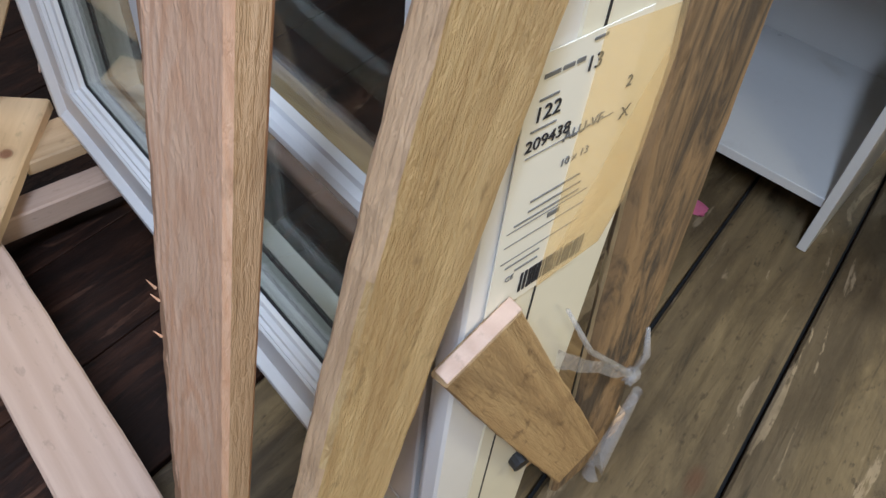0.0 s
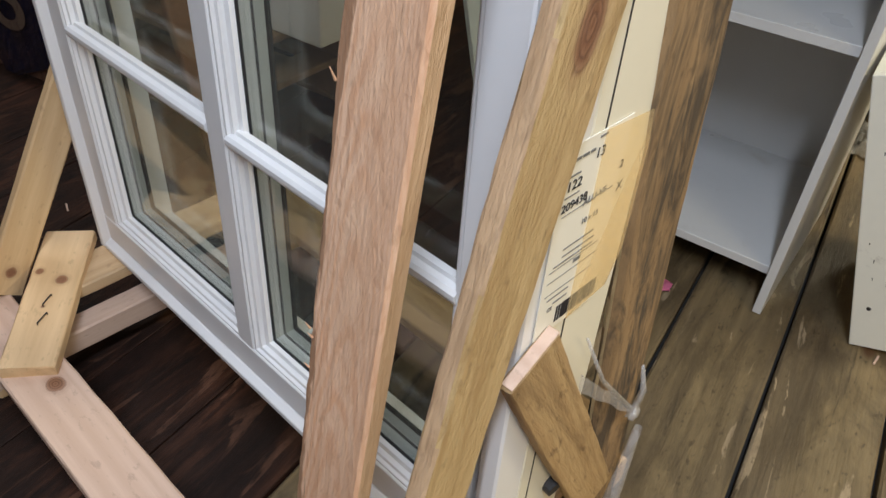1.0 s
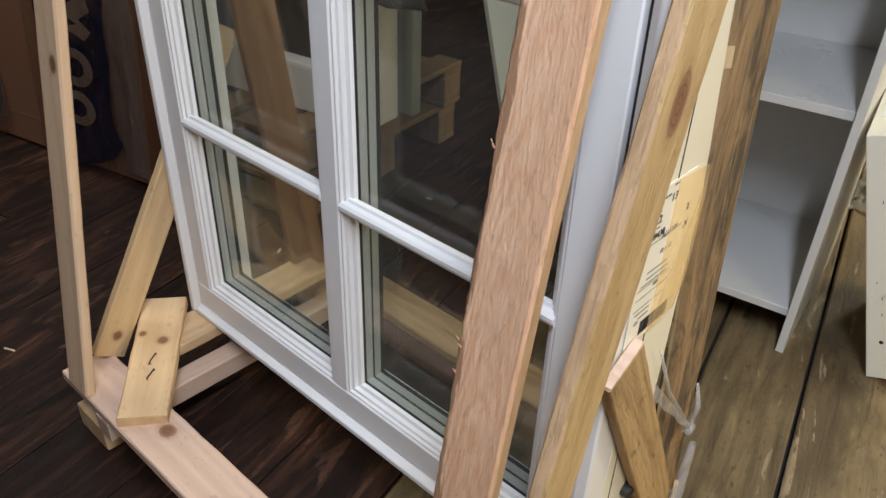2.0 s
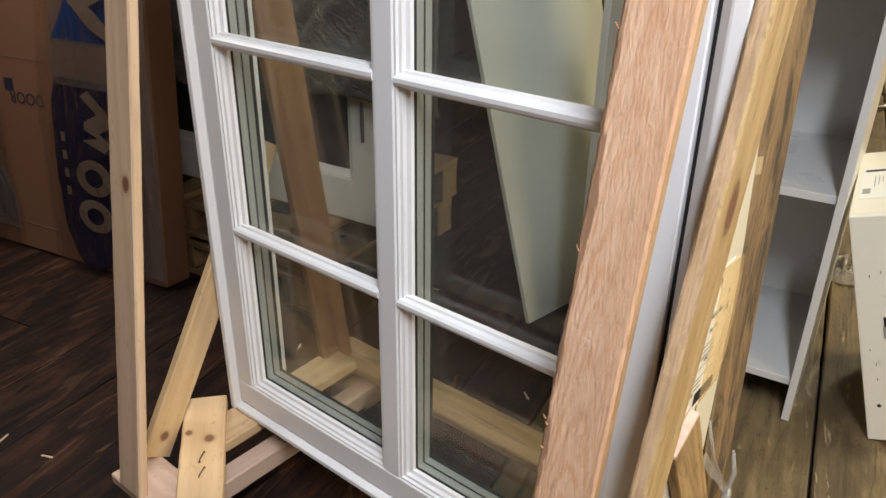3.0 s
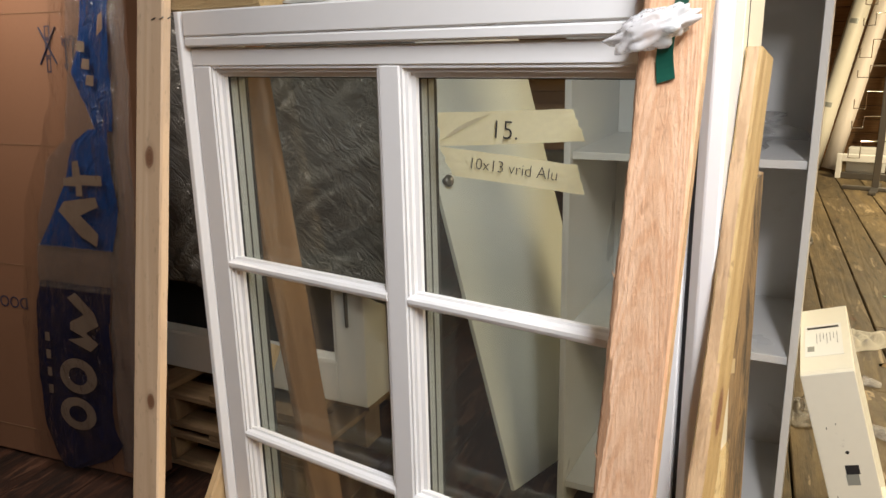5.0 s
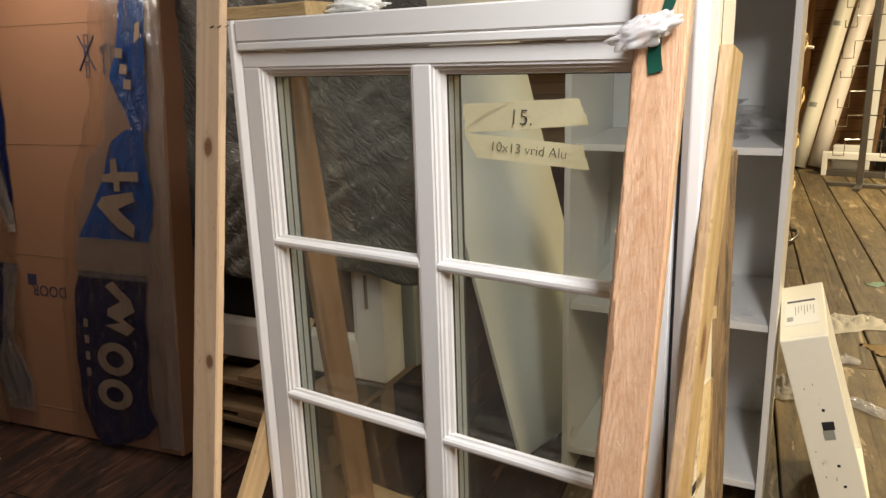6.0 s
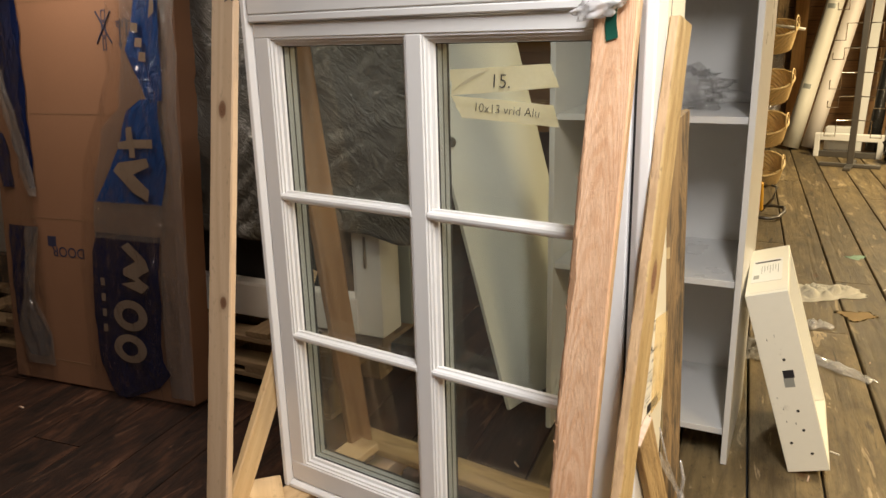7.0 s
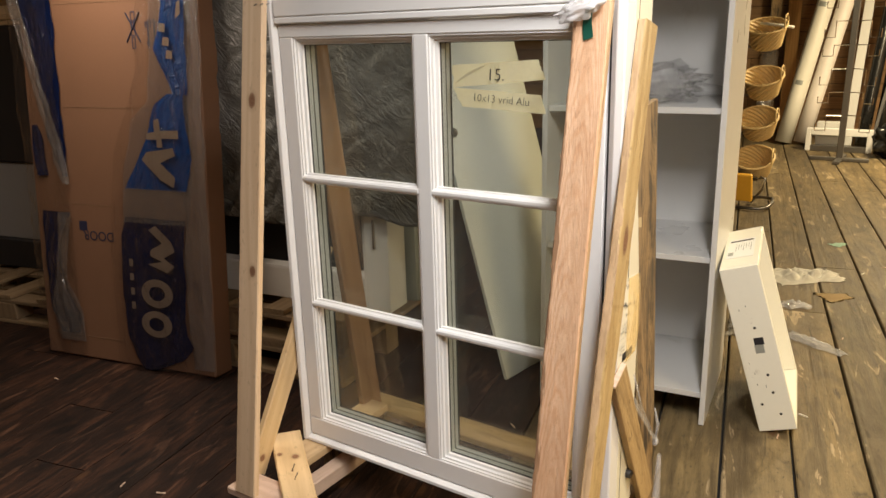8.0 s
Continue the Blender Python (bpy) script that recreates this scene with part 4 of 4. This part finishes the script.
upper_blue = band("blue_film", [(1.125, -0.125, -0.062), (1.21, -0.165, -0.058), (1.30, -0.205, -0.055), (1.46, -0.160, -0.050), (1.75, -0.12, -0.04), (2.02, -0.13, -0.03)], BLUE, 1.0, label="bright blue printed film")
lower_blue = band("blue_film", [(0.755, -0.400, -0.085), (0.88, -0.312, -0.065), (1.09, -0.212, -0.075), (1.13, -0.15, -0.075)], BLUE, 2.5, label="bright blue printed film")
navy = band("navy_film", [(0.0, -0.36, -0.29), (0.06, -0.40, -0.14), (0.12, -0.425, -0.09), (0.17, -0.43, -0.125), (0.31, -0.442, -0.12), (0.57, -0.432, -0.11), (0.64, -0.405, -0.10)], NAVY, 4.0, label="dark navy printed film")
band("clear_band", [(0.60, -0.43, -0.09), (0.83, -0.40, -0.06), (1.02, -0.35, -0.06), (1.10, -0.26, -0.07), (1.30, -0.235, -0.12), (2.0, -0.20, -0.10)], WRAP, 2.0, 0.002, amp=0.35)
band("clear_band", [(0.62, -0.41, -0.10), (0.76, -0.40, -0.08)], WRAP, 3.0, 0.014)
band("clear_side", [(0.03, -0.10, 0.006), (0.3, -0.12, 0.007), (1.0, -0.085, 0.006), (2.05, -0.05, 0.006)], MILKY, 6.0, 0.004, "milky shrink film")
band("navy_film", [(0.79, -0.72, -0.690), (0.95, -0.79, -0.70), (1.06, -0.80, -0.705), (1.25, -0.83, -0.708), (1.5, -0.89, -0.712), (2.02, -0.90, -0.75)], NAVY, 8.0)
band("navy_film", [(0.79, -0.86, -0.80), (0.95, -0.88, -0.82), (1.0, -0.87, -0.84)], NAVY, 8.7)
band("clear_edge", [(0.76, -0.72, -0.68), (0.84, -0.745, -0.690), (1.47, -0.93, -0.87), (2.02, -0.99, -0.92)], MILKY, 11.0, 0.018)
band("navy_film", [(0.11, -0.80, -0.70), (0.20, -0.85, -0.685), (0.32, -0.857, -0.76), (0.5, -0.858, -0.775), (0.64, -0.858, -0.697)], NAVY, 9.0)
band("clear_edge", [(0.08, -0.80, -0.66), (0.22, -0.84, -0.665), (0.36, -0.80, -0.745), (0.64, -0.76, -0.69)], MILKY, 12.0, 0.016)


OUTER = sheet("outer_wrap", (0.95, 0.94, 0.93), 0.09, 0.994, 1.0, 22.0, (0.55, 0.52, 0.50), (1, 1, 0.35), 0.10)
band("outer_film", [(0.01, -0.46, -0.02), (0.5, -0.47, -0.015), (0.9, -0.42, -0.01), (1.2, -0.28, -0.01), (2.04, -0.22, 0.0)], OUTER, 14.0, 0.030, "loose clear outer film", 1.5)
band("outer_film", [(0.02, -0.90, -0.66), (0.6, -0.91, -0.68), (1.0, -0.92, -0.70), (2.04, -0.97, -0.74)], OUTER, 17.0, 0.022, "loose clear outer film", 1.5)


def print_shape(pts, z_lift, under, mat=LETTER):
    bm = bmesh.new()
    bm.faces.new([bm.verts.new(CARDM @ Vector((x, -z_lift, z))) for x, z in pts])
    return part("print_shape", bm, mat, under, "pale printed shape on the film")


def oval(cx, cz, rx, rz, hole, lift, under):
    bm = bmesh.new()
    a = [bm.verts.new(CARDM @ Vector((cx + rx * math.cos(k * math.tau / 24), -lift, cz + rz * math.sin(k * math.tau / 24)))) for k in range(24)]
    b = [bm.verts.new(CARDM @ Vector((cx + hole * rx * math.cos(k * math.tau / 24), -lift - 0.001, cz + hole * rz * math.sin(k * math.tau / 24)))) for k in range(24)]
    for k in range(24):
        bm.faces.new((a[k], a[(k + 1) % 24], b[(k + 1) % 24], b[k]))
    return part("print_shape", bm, LETTER, under, "pale printed shape on the film")


FL = 0.026
oval(-0.262, 0.205, 0.078, 0.056, 0.50, FL, navy)
oval(-0.251, 0.335, 0.080, 0.060, 0.50, FL, navy)
print_shape([(-0.285, 0.455), (-0.19, 0.425), (-0.155, 0.455), (-0.205, 0.485), (-0.15, 0.515), (-0.165, 0.555), (-0.24, 0.615), (-0.275, 0.595), (-0.21, 0.545), (-0.27, 0.515), (-0.272, 0.490), (-0.215, 0.470)], FL, navy)
print_shape([(-0.285, 0.875), (-0.20, 0.80), (-0.135, 0.770), (-0.125, 0.81), (-0.195, 0.865), (-0.12, 0.895), (-0.13, 0.925), (-0.26, 0.905)], FL, lower_blue)
print_shape([(-0.255, 0.955), (-0.205, 0.955), (-0.205, 0.925), (-0.18, 0.925), (-0.18, 0.96), (-0.10, 0.96), (-0.10, 0.992), (-0.185, 0.99), (-0.19, 1.035), (-0.215, 1.03), (-0.215, 0.985), (-0.255, 0.978)], FL, lower_blue)
for x, z in ((-0.150, 1.372), (-0.135, 1.321), (-0.122, 1.273)):
    print_shape([(x - 0.017, z - 0.012), (x + 0.014, z - 0.016), (x + 0.018, z + 0.014), (x - 0.010, z + 0.018)], FL, upper_blue)
print_shape([(-0.085, 1.40), (-0.06, 1.42), (-0.058, 1.47), (-0.075, 1.46)], FL, upper_blue)
for k in range(4):
    print_shape([(-0.385, 0.44 - 0.06 * k), (-0.365, 0.44 - 0.06 * k), (-0.365, 0.47 - 0.06 * k), (-0.385, 0.47 - 0.06 * k)], FL, navy)

# ---- far left: pallet with a pale panel and stacked boards ----
LEFT = Matrix.Translation((-2.35, 0.62, 0)) @ Matrix.Rotation(radians(12.5), 4, "Z")
pallet("pallet", LEFT)
panel = tagged(place(new("covered_load"), None, LEFT), "pale grey panel and black covered load on a pallet", "load")
part("board", cuboid(-0.55, 0.50, 0.02, 0.06, 0.30, 0.72, 0.003), GREYBOARD, panel, "", LEFT)
part("plinth", cuboid(-0.55, 0.50, -0.02, 0.30, 0.146, 0.2985, 0.003), RUBBER, panel, "black base", LEFT)
part("cover", cuboid(-0.55, 0.50, 0.0, 0.30, 0.725, 1.42, 0.01), RUBBER, panel, "black covered upper part", LEFT)
for k in range(4):
    single("stacked_board", board_mesh("stacked_board", 1.1, 0.28, 0.022, PINE, 90 + k), None, "pine board lying in a stack on the covered load", "board", "stacked boards", m=LEFT @ Matrix.Translation((-0.03 + 0.01 * k, 0.15, 1.4335 + 0.0235 * k)) @ Matrix.Rotation(radians(90), 4, "Y") @ Matrix.Rotation(radians(90), 4, "Z"))

# ---- things on top of the window and behind it ----
bm = crumple((0.07, 0.04, 0.014), 3.0, 0.3)
single("paper_scrap", bm, PAPER, "crumpled white paper lying on the window head", "paper", m=Matrix.Translation((0.27, 0.08, 1.436)), smooth=True)


# ---- far end of the room ----
def basket(name, m, parent):
    """A round wicker basket: woven wall, rim, bottom and a hoop handle."""
    bm = bmesh.new()
    rows, sides = 9, 40
    loops = []
    for r in range(rows + 1):
        rad = 0.105 + 0.045 * r / rows
        z = 0.185 * r / rows
        loops.append([bm.verts.new(((rad + 0.0045 * (1 if (k + r) % 2 else -1)) * math.cos(k * math.tau / sides) * 1.12, (rad + 0.0045 * (1 if (k + r) % 2 else -1)) * math.sin(k * math.tau / sides), z)) for k in range(sides)])
    for a, b in zip(loops, loops[1:]):
        for k in range(sides):
            bm.faces.new((a[k], a[(k + 1) % sides], b[(k + 1) % sides], b[k]))
    bm.faces.new(loops[0][::-1])
    body = part(name, bm, WICKER, parent, "", m)
    part("rim", tube([(0.152 * 1.12 * math.cos(k * math.tau / 32), 0.152 * math.sin(k * math.tau / 32), 0.187 + 0.002 * (k % 2)) for k in range(32)], 0.010, 6, closed=True), WICKER, body, "", m)
    for s in (1, -1):
        part("handle", tube([(s * 0.155 * 1.05, 0.07 * math.cos(k * math.pi / 12), 0.188 + 0.095 * math.sin(k * math.pi / 12)) for k in range(13)], 0.007, 6), WICKER, body, "", m)


BX, BY = 0.070, 5.72
stand = thing("basket_stand", (BX, BY, 0), "stand of four hung round wicker baskets", "basket stand")
part("pole", tube([(BX - 0.20, BY, 0.0), (BX - 0.20, BY, 1.75)], 0.012, 10), STEEL, stand)
part("base_plate", cuboid(BX - 0.34, BX + 0.05, BY - 0.16, BY + 0.16, 0.0, 0.012, 0.003), STEEL, stand)
for k, z in enumerate((0.035, 0.38, 0.73, 1.14)):
    tilt = (36, 34, 30, 26)[k]
    basket("basket", Matrix.Translation((BX + (0.0, 0.0, 0.01, 0.0)[k], BY, z)) @ Matrix.Rotation(radians(tilt), 4, "X"), stand)
    part("arm", tube([(BX - 0.20, BY, z - 0.006), (BX - 0.02, BY, z - 0.012)], 0.006, 8), STEEL, stand)
part("rolled_paper", tube([(BX - 0.05, BY - 0.05, 1.33), (BX + 0.10, BY - 0.06, 1.31), (BX + 0.22, BY - 0.07, 1.29)], 0.012, 10), RAG, stand, "white roll stuck through a basket", None, True)

cart = thing("sack_truck", (0.28, 4.45, 0), "orange board with bent steel tube handle", "sack truck")
part("board", cuboid(0.02, 0.33, 4.40, 4.44, 0.05, 0.27, 0.006), YELLOW, cart, "", Matrix.Translation((0.2, 4.4, 0)) @ Matrix.Rotation(radians(18), 4, "X") @ Matrix.Translation((-0.2, -4.4, 0)))
part("tube_handle", tube([(0.22, 4.30, 0.02), (0.40, 4.30, 0.02), (0.45, 4.33, 0.03), (0.47, 4.42, 0.05), (0.45, 4.52, 0.06), (0.38, 4.55, 0.06), (0.30, 4.55, 0.05)], 0.012, 8), STEEL, cart, "", None, True)
part("tube_handle", tube([(0.30, 4.50, 0.02), (0.37, 4.52, 0.12), (0.385, 4.55, 0.20), (0.34, 4.60, 0.20)], 0.009, 8), STEEL, cart, "", None, True)
part("wheel", tube([(0.17, 4.42, 0.055), (0.20, 4.42, 0.055)], 0.055, 16), RUBBER, cart)


def roll(base, top, r, mat, label, marks=()):
    r_ob = thing("floor_roll", base, label, "roll", "rolls leaning on the wall")
    m, length = axes(base, top, (1, 0, 0))
    part("roll_sheet", tube([(0, 0, -length / 2), (0, 0, -length / 4), (0, 0, 0), (0, 0, length / 4), (0, 0, length / 2)], r, 28), mat, r_ob, "", m, True)
    part("core", tube([(0, 0, length / 2), (0, 0, length / 2 + 0.004)], r * 0.4, 16), DARK, r_ob, "", m)
    for z, w in marks:
        part("print_bar", grid_sheet(8, 2, lambda u, v: ((r + 0.001) * math.sin(-0.55 + 0.9 * u), -(r + 0.001) * math.cos(-0.55 + 0.9 * u), z + w * v)), SPACER, r_ob, "", m)
    return r_ob


roll((-0.09, 7.85, 0.02), (0.27, 8.2, 2.15), 0.088, VINYL, "tall cream vinyl flooring roll leaning on the wall", [(-0.45, 0.05), (0.40, 0.05)])
roll((0.09, 7.90, 0.02), (0.46, 8.25, 2.10), 0.082, PINKROLL, "tall pinkish flooring roll leaning on the wall")
roll((-0.36, 8.05, 0.02), (-0.42, 8.35, 1.0), 0.10, WRAP, "short roll in clear plastic standing by the wall")
roll((0.70, 7.80, 0.03), (0.80, 8.20, 1.75), 0.062, BLACKROLL, "black plastic sheeting roll leaning on the wall")
roll((0.84, 7.80, 0.03), (0.94, 8.20, 1.80), 0.050, BLACKROLL, "black plastic sheeting roll leaning on the wall")
single("wall_post", room_box(1.575, 1.715, 8.55, 8.70, -0.03, CEIL), BEAM, "upright orange-brown timber post at the wall", "post", kind="structure")
single("wall_post", room_box(1.38, 1.50, 8.55, 8.70, -0.03, CEIL), PINE_OLD, "upright dark timber post at the wall", "post", kind="structure")
single("white_batten", board_mesh("white_batten", 1.9, 0.09, 0.03, LAMINATE, 97), None, "white painted batten leaning on the wall", "batten", m=axes((0.56, 7.80, 0.01), (0.60, 8.2, 1.9), (1, 0, 0))[0])
single("grey_batten", board_mesh("grey_batten", 1.5, 0.03, 0.03, STEEL, 98), None, "thin grey metal bar leaning on the wall", "bar", m=axes((0.80, 7.69, 0.01), (0.98, 8.05, 1.48), (1, 0, 0))[0])

# clothes rail with wire hooks
RXX, RYY = 0.61, 6.87
rail = thing("display_stand", (RXX, RYY, 0), "grey steel display stand with bent wire hooks", "display stand")
part("foot", cuboid(RXX - 0.27, RXX + 0.26, RYY - 0.03, RYY + 0.03, 0.0, 0.035, 0.005), STEEL, rail)
part("cross_foot", cuboid(RXX - 0.03, RXX + 0.03, RYY - 0.25, RYY - 0.0305, 0.0, 0.03, 0.005), STEEL, rail)
part("cross_foot", cuboid(RXX - 0.03, RXX + 0.03, RYY + 0.0305, RYY + 0.30, 0.0, 0.03, 0.005), STEEL, rail)
part("pole", cuboid(RXX - 0.028, RXX + 0.028, RYY - 0.025, RYY + 0.025, 0.035, 1.95, 0.004), STEEL, rail)
for k in range(7):
    z = 0.45 + 0.22 * k
    for s in (-1, 1):
        o = RXX + s * 0.028
        part("wire_hook", tube([(o, RYY - 0.02, z), (o + s * 0.12, RYY - 0.08, z), (o + s * 0.12, RYY - 0.08, z - 0.15 + 0.05 * (k % 2)), (o + s * 0.21, RYY - 0.10, z - 0.15 + 0.05 * (k % 2)), (o + s * 0.21, RYY - 0.10, z - 0.07 + 0.03 * (k % 2))], 0.005, 6), CHROME, rail)
white_frame = thing("low_stand", (0.62, 7.45, 0), "low white stand of painted bars by the wall", "stand")
for x0, x1, z0, z1 in ((0.20, 0.25, 0.0, 0.24), (0.78, 0.83, 0.0, 0.24), (0.251, 0.779, 0.17, 0.24), (0.251, 0.779, 0.0, 0.06)):
    part("bar", cuboid(x0, x1, 7.45, 7.53, z0, z1, 0.004), WHITE if z1 > 0.1 else STEEL, white_frame)
part("ledge", cuboid(0.28, 0.55, 7.545, 7.66, 0.0, 0.30, 0.01), LAMINATE, white_frame)
cloth = single("dark_bag", crumple((0.22, 0.16, 0.20), 7.0, 0.3), BLACKROLL, "crumpled black bag on the floor", "bag", m=Matrix.Translation((1.06, 7.25, 0.17)), smooth=True)


# ---- litter on the floor ----
def scrap(name, at, size, mat, label, category, turn=0.0, seed=1, height=0.03, n=24):
    def f(u, v):
        e = math.sin(u * math.pi) * math.sin(v * math.pi)
        h = height * (e ** 0.5) * (0.1 + abs(noise.noise((u * 6 + seed, v * 5, seed))) * 1.8 + abs(noise.noise((u * 15 + seed, v * 13, seed))) * 0.6) + 0.002
        return ((u - 0.5) * size[0] * (1 + 0.25 * noise.noise((v * 5, seed, 0))), (v - 0.5) * size[1] * (1 + 0.4 * noise.noise((u * 4, 0, seed))) * (1 - 0.5 * u), h)
    bm = grid_sheet(n, n, f)
    bmesh.ops.solidify(bm, geom=bm.faces[:], thickness=0.0008)
    return single(name, bm, mat, label, category, m=Matrix.Translation(at) @ Matrix.Rotation(radians(turn), 4, "Z"), smooth=True)


scrap("rag", (0.96, 2.84, 0), (0.36, 0.26, 0), RAG, "crumpled white rag on the floor planks", "rag", 32, 2, 0.045)
scrap("card_scrap", (1.135, 2.58, 0), (0.15, 0.15, 0), plain("tan_card", (0.46, 0.33, 0.17), 0.75, speck=0.06), "torn brown cardboard scrap on the floor", "scrap", 40, 5, 0.004, 8)
scrap("paper_scrap", (1.02, 3.62, 0), (0.11, 0.09, 0), MINT, "small mint green paper scrap on the floor", "scrap", 60, 6, 0.003, 6)
scrap("film_scrap", (1.14, 1.90, 0), (0.28, 0.10, 0), FILM, "thin clear film scrap on the floor", "film", -30, 7, 0.02)
scrap("film_scrap", (0.99, 2.35, 0), (0.14, 0.12, 0), FILM, "thin clear film scrap on the floor", "film", 10, 9, 0.03)
scrap("film_scrap", (0.86, 1.95, 0), (0.18, 0.30, 0), FILM, "thin clear film scrap on the floor", "film", 10, 12, 0.05)
scrap("paper_scrap", (0.733, 0.885, 0), (0.05, 0.06, 0), PINKPAPER, "small pink paper scrap on the floor", "scrap", 10, 13, 0.006, 6)
rnd = random.Random(21)
for k in range(22):
    a, b = rnd.uniform(-1.5, 1.25), rnd.uniform(-0.6, 1.2)
    if a > 0.4 and k % 2:
        a, b = rnd.uniform(0.85, 1.6), rnd.uniform(0.4, 3.6)
    turn = rnd.uniform(0, 360)
    single("wood_chip", cuboid(-rnd.uniform(0.006, 0.02), rnd.uniform(0.006, 0.02), -0.002, 0.002, 0.0, 0.003, 0), PINE_PALE if k % 3 else RAG, "pale splinter of wood on the floor", "wood chip", "wood chips", m=Matrix.Translation((a, b, 0.0005)) @ Matrix.Rotation(radians(turn), 4, "Z"))

# ---- wall boards and floor planks ----
row_h = 0.155
wall_me = {}
for k in range(17):
    z = -0.02 + row_h * k
    for s, (x0, x1) in enumerate(((-3.3, 0.6 + 0.3 * (k % 3)), (0.6 + 0.3 * (k % 3) + 0.004, 4.3))):
        me = finish(cuboid(x0, x1, -0.022 + 0.003 * ((k * 7) % 3), -0.001, 0.002, row_h - 0.004, 0.003), "wall_board", WALLWOOD)
        part("wall_board", me, None, wall_north, "", ROOM @ Matrix.Translation((0, RY1, z)))


def plank_mesh(length, w, seed, mat, ease=0.005):
    rnd = random.Random(seed)
    bm = bmesh.new()
    n = 14
    rows = []
    for i in range(n + 1):
        y = length * i / n
        e0, e1 = (0.0022 * noise.noise((seed, y * 5, k)) for k in (0, 3))
        cup = 0.0015 * noise.noise((seed, y * 1.5, 9))
        rows.append([bm.verts.new(p) for p in ((e0, y, -0.03), (e0, y, -0.8 * ease), (ease + e0, y, 0.0 + cup), (w / 2, y, -0.0012), (w - ease + e1, y, 0.0 - cup), (w + e1, y, -0.8 * ease), (w + e1, y, -0.03))])
    for a, b in zip(rows, rows[1:]):
        for k in range(6):
            bm.faces.new((a[k], a[k + 1], b[k + 1], b[k]))
    bm.faces.new(rows[0][::-1])
    bm.faces.new(rows[-1])
    return finish(bm, "plank", mat)


PITCH, GAP = 0.212, 0.0085
first = 1.184 - PITCH * 21          # a joint lies at 1.184 across the room
x = first
count = 0
rnd = random.Random(3)
while x < RX1 - PITCH:
    y = RY0 + rnd.uniform(-2.4, 0)
    # Planks on the left take the wood that has shade in its colour.
    shaded_side = x + PITCH / 2 < 0.62
    while y < RY1 - 0.05:
        length = rnd.uniform(2.9, 4.2)
        y0, y1 = max(y, RY0), min(y + length, RY1)
        if y1 - y0 > 0.1:
            count += 1
            part("plank", plank_mesh(y1 - y0 - 0.004, PITCH - (0.003 if shaded_side else GAP), count, FLOORSHADED if shaded_side else FLOORWOOD, 0.0015 if shaded_side else 0.005), None, floor, "", ROOM @ Matrix.Translation((x + (0.0015 if shaded_side else GAP / 2), y0, 0.0)))
        y += length
    x += PITCH
